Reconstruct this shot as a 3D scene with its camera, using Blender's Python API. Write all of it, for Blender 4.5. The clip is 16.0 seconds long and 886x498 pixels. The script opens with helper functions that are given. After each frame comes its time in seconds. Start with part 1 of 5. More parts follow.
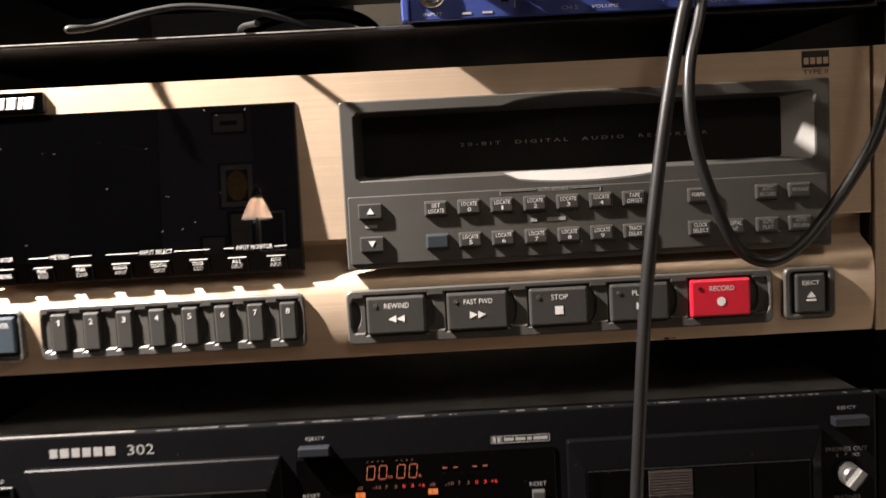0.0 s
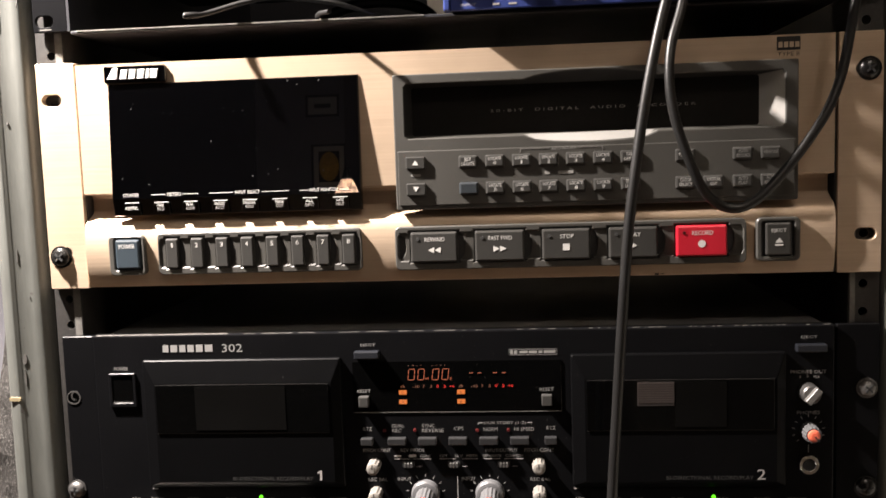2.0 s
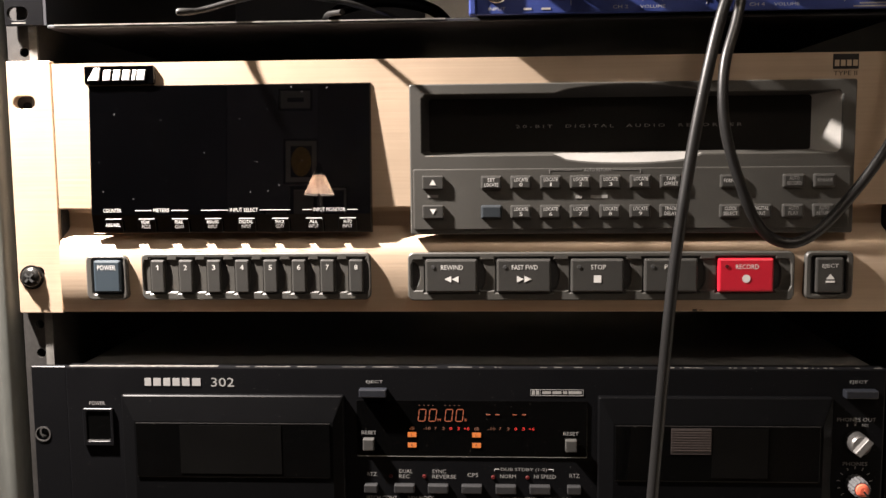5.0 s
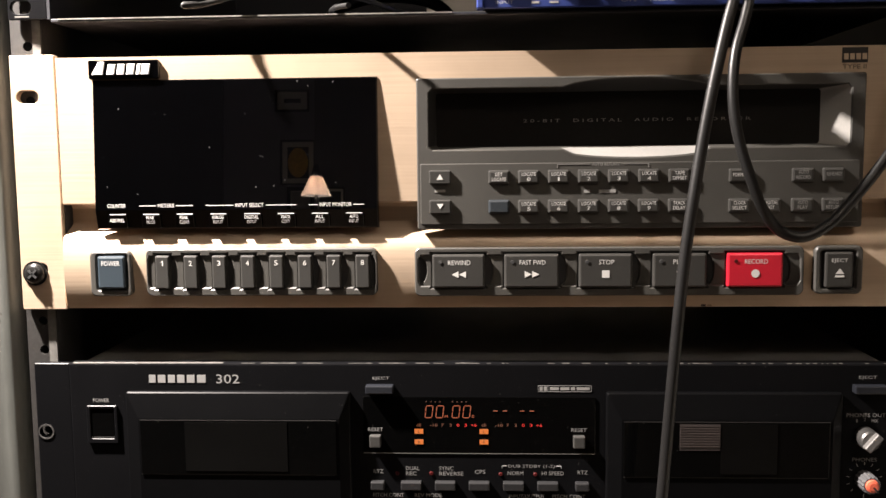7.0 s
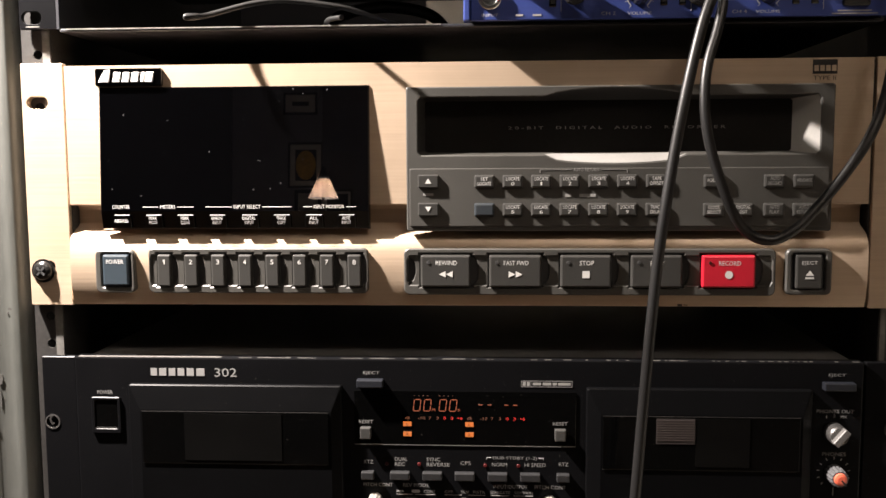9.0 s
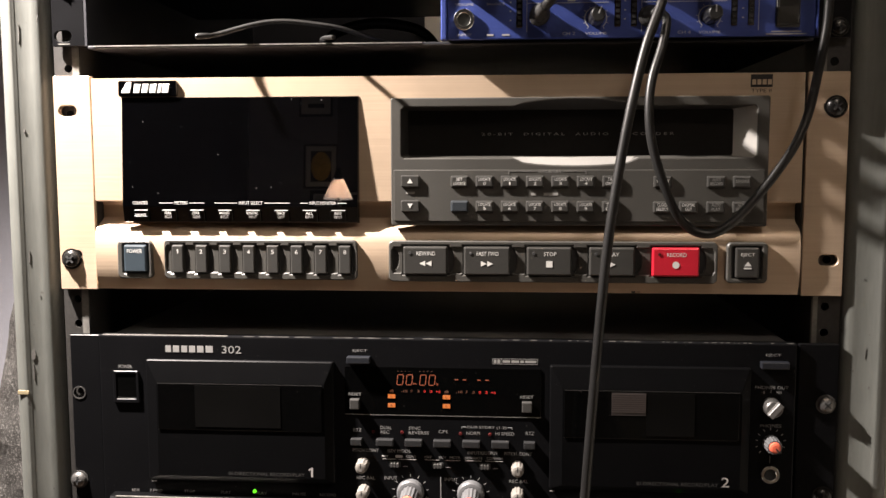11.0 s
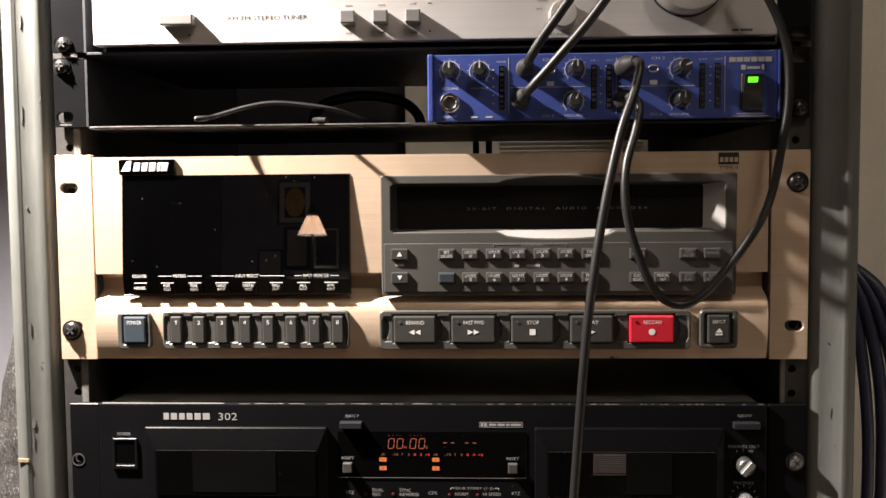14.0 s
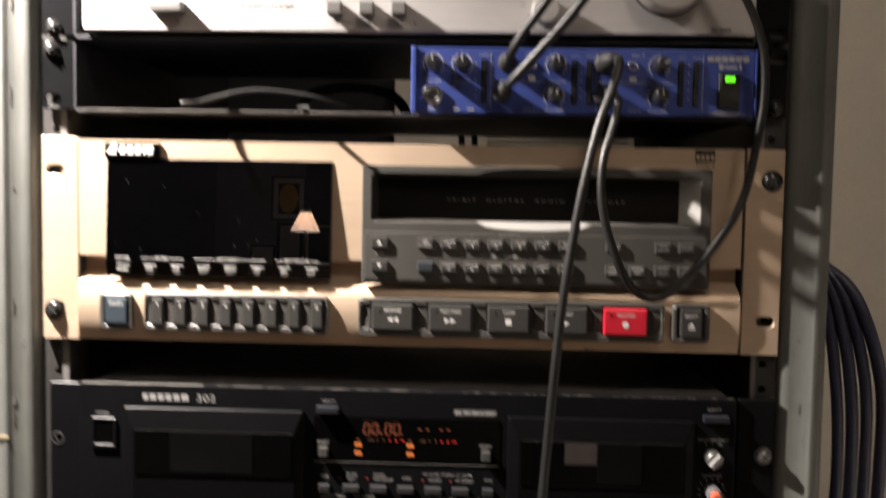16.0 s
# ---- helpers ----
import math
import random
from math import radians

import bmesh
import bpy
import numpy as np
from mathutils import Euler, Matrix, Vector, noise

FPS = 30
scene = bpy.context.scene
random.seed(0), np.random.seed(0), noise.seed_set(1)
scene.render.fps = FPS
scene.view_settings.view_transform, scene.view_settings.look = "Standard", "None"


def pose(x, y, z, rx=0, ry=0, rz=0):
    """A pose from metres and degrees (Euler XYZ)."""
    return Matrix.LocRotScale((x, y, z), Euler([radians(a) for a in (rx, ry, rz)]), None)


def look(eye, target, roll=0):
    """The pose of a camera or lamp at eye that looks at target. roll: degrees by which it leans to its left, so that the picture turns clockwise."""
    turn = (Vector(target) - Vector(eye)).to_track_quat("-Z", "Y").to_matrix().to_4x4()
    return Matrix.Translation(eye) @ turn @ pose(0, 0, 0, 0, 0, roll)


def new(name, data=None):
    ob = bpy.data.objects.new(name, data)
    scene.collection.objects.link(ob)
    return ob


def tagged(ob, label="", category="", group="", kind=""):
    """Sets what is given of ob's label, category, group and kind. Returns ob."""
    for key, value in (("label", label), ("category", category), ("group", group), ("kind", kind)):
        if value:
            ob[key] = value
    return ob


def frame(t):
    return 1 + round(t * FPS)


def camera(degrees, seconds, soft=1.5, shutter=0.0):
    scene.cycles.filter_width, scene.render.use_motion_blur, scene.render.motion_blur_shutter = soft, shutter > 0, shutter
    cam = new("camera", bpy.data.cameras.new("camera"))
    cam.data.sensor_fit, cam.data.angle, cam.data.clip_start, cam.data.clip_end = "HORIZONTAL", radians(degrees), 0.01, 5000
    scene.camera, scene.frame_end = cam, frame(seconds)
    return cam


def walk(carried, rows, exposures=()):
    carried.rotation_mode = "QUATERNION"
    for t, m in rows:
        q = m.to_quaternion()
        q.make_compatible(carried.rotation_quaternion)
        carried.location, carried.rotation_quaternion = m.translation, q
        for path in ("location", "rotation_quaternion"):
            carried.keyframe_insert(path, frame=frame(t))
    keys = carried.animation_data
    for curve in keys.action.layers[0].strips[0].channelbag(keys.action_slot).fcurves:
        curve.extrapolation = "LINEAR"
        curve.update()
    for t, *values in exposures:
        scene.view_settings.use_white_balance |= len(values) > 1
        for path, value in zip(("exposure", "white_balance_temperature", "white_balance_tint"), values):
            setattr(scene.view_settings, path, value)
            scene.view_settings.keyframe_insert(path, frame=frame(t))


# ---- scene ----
cam = camera(52.0, 16.0, shutter=0.5)
PATH = [
    (0, (0.011, -0.42, 1.087), (0.032, 1.571, 0.908), -3.0),
    (0.5, (0.027, -0.466, 1.085), (-0.035, 1.523, 0.882), -2.1),
    (1, (0.049, -0.501, 1.08), (-0.092, 1.485, 0.893), -2.2),
    (1.5, (0.051, -0.518, 1.079), (-0.123, 1.467, 0.906), -2.1),
    (2, (0.043, -0.521, 1.071), (-0.133, 1.461, 0.872), -1.9),
    (2.5, (0.034, -0.501, 1.068), (-0.141, 1.48, 0.849), -1.8),
    (3, (0.025, -0.484, 1.074), (-0.138, 1.497, 0.849), -1.5),
    (3.5, (0.017, -0.473, 1.076), (-0.118, 1.512, 0.874), -1.1),
    (4, (0.015, -0.473, 1.082), (-0.103, 1.513, 0.879), -0.9),
    (6.5, (0.008, -0.469, 1.084), (-0.092, 1.517, 0.866), -0.4),
    (7, (0.007, -0.469, 1.08), (-0.09, 1.518, 0.874), -0.6),
    (7.5, (0.011, -0.472, 1.084), (-0.093, 1.513, 0.861), -0.7),
    (8, (0.014, -0.472, 1.086), (-0.089, 1.513, 0.862), -0.7),
    (8.5, (0.016, -0.476, 1.085), (-0.096, 1.51, 0.872), -0.5),
    (9, (0.019, -0.491, 1.081), (-0.096, 1.495, 0.882), -0.3),
    (11.5, (0.047, -0.559, 1.082), (-0.108, 1.426, 0.889), -0.1),
    (12, (0.014, -0.569, 1.093), (-0.035, 1.422, 0.908), -0.1),
    (12.5, (-0.009, -0.598, 1.096), (-0.015, 1.394, 0.914), 0.1),
    (13, (0.009, -0.577, 1.1), (-0.047, 1.414, 0.927), 0.1),
    (13.5, (0.034, -0.566, 1.107), (-0.05, 1.427, 0.954), -0.5),
    (14, (0.037, -0.58, 1.109), (-0.054, 1.414, 0.98), -0.5),
    (14.5, (0.038, -0.589, 1.117), (-0.064, 1.404, 0.987), -0.7),
    (15, (0.034, -0.596, 1.115), (-0.066, 1.399, 1.017), -0.5),
    (15.5, (0.036, -0.605, 1.127), (-0.059, 1.391, 1.033), 0.0),
    (15.7, (0.036, -0.605, 1.127), (-0.059, 1.391, 1.033), 0.0),
    (15.8, (0.0375, -0.6028, 1.1235), (-0.0551, 1.3931, 1.025), 0.14),
    (15.9, (0.0413, -0.5973, 1.115), (-0.0456, 1.3982, 1.0056), 0.48),
    (16, (0.047, -0.589, 1.102), (-0.031, 1.406, 0.976), 1.0),
]
walk(cam, [(t, look(eye, target, roll)) for t, eye, target, roll in PATH])

# ---- light ----
world = bpy.data.worlds.new("room_air")
scene.world = world
world.use_nodes = True
world.node_tree.nodes["Background"].inputs[0].default_value = (0.5, 0.55, 0.65, 1)
world.node_tree.nodes["Background"].inputs[1].default_value = 0.02


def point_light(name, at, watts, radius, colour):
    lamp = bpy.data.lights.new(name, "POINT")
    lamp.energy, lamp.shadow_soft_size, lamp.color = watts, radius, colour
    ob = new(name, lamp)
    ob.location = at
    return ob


WORK_LAMP = (-0.415, -0.115, 1.49)
beam = bpy.data.lights.new("work_lamp_bulb", "SPOT")
beam.energy, beam.shadow_soft_size, beam.color = 210.0, 0.010, (1.0, 0.90, 0.835)
beam.spot_size, beam.spot_blend = radians(120), 1.0
new("work_lamp_bulb", beam).matrix_world = look(WORK_LAMP, (-0.34, 0.0, 1.13))
point_light("table_lamp_bulb", (-0.929, -4.50, 1.445), 60.0, 0.012, (1.0, 0.86, 0.72))
# Added fill with no fixture, lifting the shadows and the right wall.
point_light("room_fill_light", (0.45, -1.2, 2.30), 16.0, 0.12, (1.0, 0.87, 0.78))


# ---- materials ----
def paint(name, colour, rough=0.5, metal=0.0, grain=900.0, spread=0.12, bump=0.08, stretch=(1, 1, 1), wear_or_glint=0.0,
          wear_or_glint_colour=(0.5, 0.48, 0.45), ior=1.5, coat=0.0, aniso=0.0, spec=0.5, speck=420.0):
    """A surface with a fine grain, broad blotches, and (if asked) scattered specks of wear or painted glints."""
    m = bpy.data.materials.new(name)
    m.use_nodes = True
    n, l = m.node_tree.nodes, m.node_tree.links
    b = n["Principled BSDF"]
    b.inputs["Metallic"].default_value = metal
    b.inputs["IOR"].default_value = ior
    b.inputs["Specular IOR Level"].default_value = spec
    b.inputs["Coat Weight"].default_value = coat
    b.inputs["Coat Roughness"].default_value = 0.05
    b.inputs["Anisotropic"].default_value = aniso
    co = n.new("ShaderNodeTexCoord")
    mp = n.new("ShaderNodeMapping")
    mp.inputs["Scale"].default_value = stretch
    l.new(co.outputs["Object"], mp.inputs[0])
    fine = n.new("ShaderNodeTexNoise")
    fine.inputs["Scale"].default_value, fine.inputs["Detail"].default_value = grain, 3
    l.new(mp.outputs[0], fine.inputs["Vector"])
    broad = n.new("ShaderNodeTexNoise")
    broad.inputs["Scale"].default_value, broad.inputs["Detail"].default_value = 28, 4
    l.new(co.outputs["Object"], broad.inputs["Vector"])
    both = n.new("ShaderNodeMath")
    both.operation = "ADD"
    l.new(fine.outputs["Fac"], both.inputs[0])
    l.new(broad.outputs["Fac"], both.inputs[1])
    ramp = n.new("ShaderNodeMapRange")
    ramp.inputs["From Min"].default_value, ramp.inputs["From Max"].default_value = 0.6, 1.4
    ramp.inputs["To Min"].default_value, ramp.inputs["To Max"].default_value = 1 - spread, 1 + spread
    l.new(both.outputs[0], ramp.inputs["Value"])
    tint = n.new("ShaderNodeVectorMath")
    tint.operation = "SCALE"
    tint.inputs[0].default_value = colour
    l.new(ramp.outputs[0], tint.inputs["Scale"])
    out = tint.outputs[0]
    if wear_or_glint > 0:
        spots = n.new("ShaderNodeTexNoise")
        spots.inputs["Scale"].default_value, spots.inputs["Detail"].default_value = speck, 2
        l.new(co.outputs["Object"], spots.inputs["Vector"])
        cut = n.new("ShaderNodeMapRange")
        cut.inputs["From Min"].default_value, cut.inputs["From Max"].default_value = 0.78 - wear_or_glint, 0.80 - wear_or_glint
        l.new(spots.outputs["Fac"], cut.inputs["Value"])
        mix = n.new("ShaderNodeMix")
        mix.data_type = "RGBA"
        l.new(cut.outputs[0], mix.inputs["Factor"])
        l.new(out, mix.inputs["A"])
        mix.inputs["B"].default_value = (*wear_or_glint_colour, 1)
        out = mix.outputs["Result"]
    l.new(out, b.inputs["Base Color"])
    gloss = n.new("ShaderNodeMapRange")
    gloss.inputs["To Min"].default_value, gloss.inputs["To Max"].default_value = max(rough * 0.8, 0.0), min(rough * 1.2, 1)
    l.new(broad.outputs["Fac"], gloss.inputs["Value"])
    l.new(gloss.outputs[0], b.inputs["Roughness"])
    if bump > 0:
        bp = n.new("ShaderNodeBump")
        bp.inputs["Strength"].default_value, bp.inputs["Distance"].default_value = bump, 0.0006
        l.new(fine.outputs["Fac"], bp.inputs["Height"])
        l.new(bp.outputs[0], b.inputs["Normal"])
    return m


def glow(name, colour, strength):
    m = bpy.data.materials.new(name)
    m.use_nodes = True
    b = m.node_tree.nodes["Principled BSDF"]
    b.inputs["Base Color"].default_value = (0.02, 0.02, 0.02, 1)
    b.inputs["Emission Color"].default_value = (*colour, 1)
    b.inputs["Emission Strength"].default_value = strength
    return m


GOLD = paint("champagne_gold_anodised", (0.460, 0.352, 0.256), 0.40, 0.40, 300, 0.10, 0.10, (0.03, 1, 2.5), wear_or_glint=0.0)
GREY_PLASTIC = paint("warm_grey_moulded_plastic", (0.039, 0.037, 0.0325), 0.48, 0, 1800, 0.10, 0.12)
KEY_PLASTIC = paint("dark_grey_key_plastic", (0.024, 0.023, 0.0208), 0.42, 0, 1800, 0.10, 0.10)
BLUE_KEY = paint("slate_blue_key_plastic", (0.020, 0.029, 0.037), 0.42, 0, 1800, 0.08, 0.08)
SLATE_KEY = paint("dark_slate_key_plastic", (0.016, 0.020, 0.024), 0.42, 0, 1800, 0.08, 0.08)
RED_KEY = paint("red_key_plastic", (0.36, 0.010, 0.022), 0.34, 0, 900, 0.06, 0.04)
BLACK_GLOSS = paint("glossy_black_acrylic", (0.0004, 0.0004, 0.0005), 0.012, 0, 300, 0.2, 0.0, wear_or_glint=0.03, wear_or_glint_colour=(0.05, 0.05, 0.05), ior=1.8)
FLAP_BLACK = paint("smoked_black_flap", (0.010, 0.0092, 0.0085), 0.30, 0, 900, 0.2, 0.03, spec=0.12)
# Lit and shaded tones of the one grey throat moulding.
THROAT_LIT = paint("lit_slot_cheek", (0.27, 0.262, 0.245), 0.5, 0, 1800, 0.10, 0.10, spec=0.3)
THROAT_SHADED = paint("shaded_slot_throat", (0.022, 0.021, 0.020), 0.5, 0, 1800, 0.10, 0.10, spec=0.2)
WELL_BLACK = paint("black_recess", (0.018, 0.018, 0.018), 0.7, 0, 900, 0.2, 0.05)
BLACK_METAL = paint("black_satin_enamel", (0.0034, 0.0034, 0.0038), 0.32, 0, 1500, 0.15, 0.03, wear_or_glint=0.03, wear_or_glint_colour=(0.05, 0.048, 0.045), spec=0.09, speck=900)
DECK_DOOR = paint("black_door_plastic", (0.0020, 0.0020, 0.0022), 0.40, 0, 1500, 0.12, 0.03, wear_or_glint=0.03, wear_or_glint_colour=(0.05, 0.048, 0.045), spec=0.06, speck=900)
# Bare rubbed metal; on the deck's key ledges it paints a lit edge.
WORN_OR_LIT_EDGE = paint("rubbed_or_lit_bare_edge", (0.42, 0.40, 0.37), 0.35, 0.8, 260, 0.5, 0.3)
WINDOW_BLACK = paint("smoked_window", (0.0012, 0.0012, 0.0012), 0.06, 0, 600, 0.3, 0.0, wear_or_glint=0.03, wear_or_glint_colour=(0.06, 0.055, 0.05), ior=1.45, spec=0.2, speck=700)
PRINT_WHITE = paint("white_print", (0.50, 0.49, 0.47), 0.6, 0, 900, 0.08, 0.0)
PRINT_DIM = paint("worn_grey_print", (0.20, 0.195, 0.185), 0.6, 0, 900, 0.25, 0.0)
FLECK = paint("pale_dust_fleck", (0.045, 0.044, 0.042), 0.8, 0, 900, 0.3, 0.0)
PRINT_BLACK = paint("black_print", (0.012, 0.010, 0.009), 0.8, 0, 900, 0.1, 0.0)
PRINT_GREY = paint("grey_print", (0.30, 0.28, 0.27), 0.6, 0, 900, 0.1, 0.0)
CHROME = paint("bright_chrome", (0.75, 0.74, 0.72), 0.16, 1.0, 700, 0.08, 0.03)
STEEL = paint("dull_zinc_steel", (0.15, 0.145, 0.14), 0.40, 0.8, 500, 0.25, 0.1, wear_or_glint=0.03, wear_or_glint_colour=(0.1, 0.08, 0.07))
SCREW_BLACK = paint("blackened_screw", (0.010, 0.0095, 0.009), 0.26, 0.25, 900, 0.3, 0.15, wear_or_glint=0.02)
POST_GREY = paint("grey_hammered_enamel", (0.101, 0.104, 0.095), 0.45, 0.1, 500, 0.14, 0.10, (1, 1, 0.12), wear_or_glint=0.05, wear_or_glint_colour=(0.07, 0.066, 0.06), speck=160)
RAIL_GREY = paint("galvanised_rail", (0.035, 0.033, 0.031), 0.5, 0.4, 500, 0.3, 0.08)
PLUG_BLACK = paint("dull_black_plug", (0.020, 0.0195, 0.019), 0.55, 0, 900, 0.2, 0.1, spec=0.3)
RAIL_BARE = paint("bare_galvanised_strip", (0.13, 0.125, 0.115), 0.5, 0.3, 400, 0.3, 0.08)
TAPE_YELLOW = paint("yellowed_tape", (0.20, 0.165, 0.10), 0.4, 0, 500, 0.25, 0.05)
SCUFF = paint("dark_scuff", (0.050, 0.047, 0.043), 0.6, 0, 900, 0.4, 0.1)
BLUE_ANODISED = paint("blue_anodised_panel", (0.040, 0.064, 0.25), 0.36, 0.35, 400, 0.10, 0.06, (0.05, 1, 1))
SILVER_FACE = paint("silver_brushed_face", (0.41, 0.395, 0.385), 0.42, 0.25, 350, 0.06, 0.06, (0.03, 1, 1.5))
BUTTON_GREY = paint("grey_silver_button", (0.15, 0.145, 0.139), 0.4, 0.3, 500, 0.06, 0.05)
SILVER_KNOB = paint("turned_silver_knob", (0.48, 0.46, 0.44), 0.34, 0.5, 500, 0.06, 0.05)
CREAM_CAP = paint("cream_knob_cap", (0.17, 0.158, 0.142), 0.42, 0, 900, 0.12, 0.05)
ORANGE_CAP = paint("orange_knob_cap", (0.72, 0.135, 0.075), 0.45, 0, 900, 0.08, 0.03)
KNOB_GREY = paint("ribbed_grey_knob", (0.10, 0.10, 0.103), 0.40, 0.1, 900, 0.10, 0.05)
KNOB_BLACK = paint("ribbed_black_knob", (0.012, 0.012, 0.012), 0.38, 0, 900, 0.2, 0.05)
RUBBER = paint("black_cable_jacket", (0.0080, 0.0077, 0.0075), 0.42, 0, 700, 0.2, 0.06, wear_or_glint=0.01, wear_or_glint_colour=(0.1, 0.1, 0.1), spec=0.45)
NAVY_RUBBER = paint("navy_cable_jacket", (0.026, 0.028, 0.055), 0.45, 0, 700, 0.2, 0.10)
PAPER_TAPE = paint("brown_lined_label", (0.016, 0.012, 0.011), 0.6, 0, 600, 0.15, 0.03)
LABEL_LINE = paint("faded_brown_rule", (0.040, 0.030, 0.027), 0.6, 0, 600, 0.15, 0.0)
DOOR_EDGE = paint("dull_window_edge", (0.016, 0.015, 0.014), 0.5, 0, 600, 0.4, 0.0)
DECK_PRINT = paint("soft_white_deck_print", (0.19, 0.186, 0.18), 0.6, 0, 900, 0.12, 0.0)
AMP_PRINT = paint("bright_white_print", (0.40, 0.40, 0.41), 0.5, 0, 900, 0.05, 0.0)
CASSETTE = paint("smoked_cassette_shell", (0.0019, 0.0018, 0.0017), 0.4, 0, 700, 0.3, 0.05, spec=0.1)
PALE_PANEL = paint("pale_beige_enamel", (0.80, 0.75, 0.66), 0.5, 0, 700, 0.08, 0.05)
PALE_GREY = paint("pale_grey_enamel", (0.66, 0.63, 0.56), 0.5, 0, 700, 0.08, 0.05)
WALL_BLUE = paint("blue_grey_wall_paint", (0.50, 0.50, 0.555), 0.8, 0, 220, 0.06, 0.25)
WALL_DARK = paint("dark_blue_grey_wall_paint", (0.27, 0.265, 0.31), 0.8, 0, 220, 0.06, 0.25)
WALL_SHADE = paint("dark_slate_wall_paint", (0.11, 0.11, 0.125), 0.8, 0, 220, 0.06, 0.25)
DOOR_PRINT = paint("faint_door_print", (0.03, 0.029, 0.028), 0.6, 0, 900, 0.2, 0.0)
RACK_BLACK = paint("dull_black_steel", (0.020, 0.020, 0.023), 0.45, 0, 900, 0.2, 0.05, wear_or_glint=0.03, wear_or_glint_colour=(0.07, 0.07, 0.068), spec=0.3, speck=700)
ADDED_BACKING = paint("dark_grey_added_backing", (0.013, 0.013, 0.016), 0.5, 0, 500, 0.2, 0.05, spec=0.3)
DECK_CASE = paint("dark_grey_deck_case", (0.17, 0.167, 0.162), 0.33, 0.1, 700, 0.15, 0.05)
WALL_WHITE = paint("warm_white_wall_paint", (0.80, 0.76, 0.67), 0.8, 0, 220, 0.05, 0.25)
FLOOR_WOOD = paint("brown_floor_boards", (0.16, 0.10, 0.06), 0.5, 0, 60, 0.25, 0.2, (1, 8, 1))
# Pale specks paint the pile's sparkle into the carpet's colour.
CARPET = paint("sparkling_grey_carpet", (0.030, 0.028, 0.026), 0.5, 0.2, 900, 0.7, 1.0, (1, 1, 1.6), wear_or_glint=0.19, wear_or_glint_colour=(0.15, 0.143, 0.134), speck=800)
FRAME_BLACK = paint("black_picture_frame", (0.02, 0.018, 0.017), 0.4, 0, 400, 0.2, 0.1)
MAT_WHITE = paint("white_picture_mat", (0.74, 0.72, 0.68), 0.8, 0, 400, 0.04, 0.05)
OCHRE_ART = paint("ochre_oval_artwork", (0.80, 0.48, 0.07), 0.7, 0, 90, 0.35, 0.1)
DARK_ART = paint("dark_artwork", (0.022, 0.022, 0.025), 0.5, 0, 60, 0.4, 0.1)
PALE_ART = paint("pale_drawing", (0.52, 0.52, 0.48), 0.7, 0, 60, 0.12, 0.1)
AMBER_GLOW = glow("amber_segment_glow", (1.0, 0.19, 0.05), 0.42)
ORANGE_GLOW = glow("orange_level_glow", (1.0, 0.22, 0.012), 0.72)
RED_GLOW = glow("red_level_glow", (1.0, 0.02, 0.012), 0.9)
DIM_AMBER = glow("dim_amber_glow", (0.8, 0.24, 0.09), 0.22)
GREEN_GLOW = glow("green_lamp_glow", (0.15, 1.0, 0.02), 1.5)
# Base lifted from black to paint in the glass's hazy reflection.
DIAL_BLACK = paint("hazy_dusty_dial_glass", (0.0035, 0.0034, 0.0033), 0.05, 0, 300, 0.3, 0.0, wear_or_glint=0.05, wear_or_glint_colour=(0.03, 0.03, 0.029), ior=1.5, speck=600)
DIAL_PRINT = paint("dim_dial_print", (0.020, 0.019, 0.018), 0.6, 0, 900, 0.1, 0.0)
TUNER_PRINT = paint("grey_tuner_print", (0.05, 0.047, 0.047), 0.6, 0, 900, 0.1, 0.0)
DECK_KEY = paint("black_deck_key", (0.015, 0.015, 0.0155), 0.40, 0, 1500, 0.1, 0.05)
EJECT_KEY = paint("dark_blue_eject_key", (0.009, 0.010, 0.013), 0.38, 0, 1500, 0.1, 0.05)
# Paled to hold the lamplight that lands on the upturned scoop.
SCOOP_LIT = paint("pale_lit_scoop", (0.20, 0.194, 0.182), 0.5, 0, 900, 0.1, 0.05)
CLEAR = bpy.data.materials.new("clear_cover_glass")
CLEAR.use_nodes = True
CLEAR.node_tree.nodes["Principled BSDF"].inputs["Transmission Weight"].default_value = 1.0
CLEAR.node_tree.nodes["Principled BSDF"].inputs["Roughness"].default_value = 0.0
CLEAR.node_tree.nodes["Principled BSDF"].inputs["IOR"].default_value = 1.5
FAIRY = [glow("fairy_amber", (1.0, 0.55, 0.15), 22.0), glow("fairy_red", (1.0, 0.05, 0.08), 16.0), glow("fairy_green", (0.2, 0.9, 0.35), 5.0)]
LED_OFF_RED = paint("unlit_red_lamp", (0.05, 0.006, 0.006), 0.3, 0, 900, 0.1, 0.0)
SCALE_GREEN = paint("green_signal_block", (0.06, 0.20, 0.10), 0.4, 0, 900, 0.1, 0.0)
SCALE_RED = paint("red_tuning_block", (0.35, 0.03, 0.03), 0.4, 0, 900, 0.1, 0.0)
SHADE_GLOW = glow("lit_lamp_shade", (1.0, 0.80, 0.70), 4.0)
sn, sl = SHADE_GLOW.node_tree.nodes, SHADE_GLOW.node_tree.links
shade_co, shade_cut, shade_ramp = sn.new("ShaderNodeTexCoord"), sn.new("ShaderNodeSeparateXYZ"), sn.new("ShaderNodeMapRange")
shade_ramp.inputs["From Min"].default_value, shade_ramp.inputs["From Max"].default_value = 0.0, 0.9
shade_ramp.inputs["To Min"].default_value, shade_ramp.inputs["To Max"].default_value = 1.6, 0.0
sl.new(shade_co.outputs["Generated"], shade_cut.inputs[0])
sl.new(shade_cut.outputs["Z"], shade_ramp.inputs["Value"])
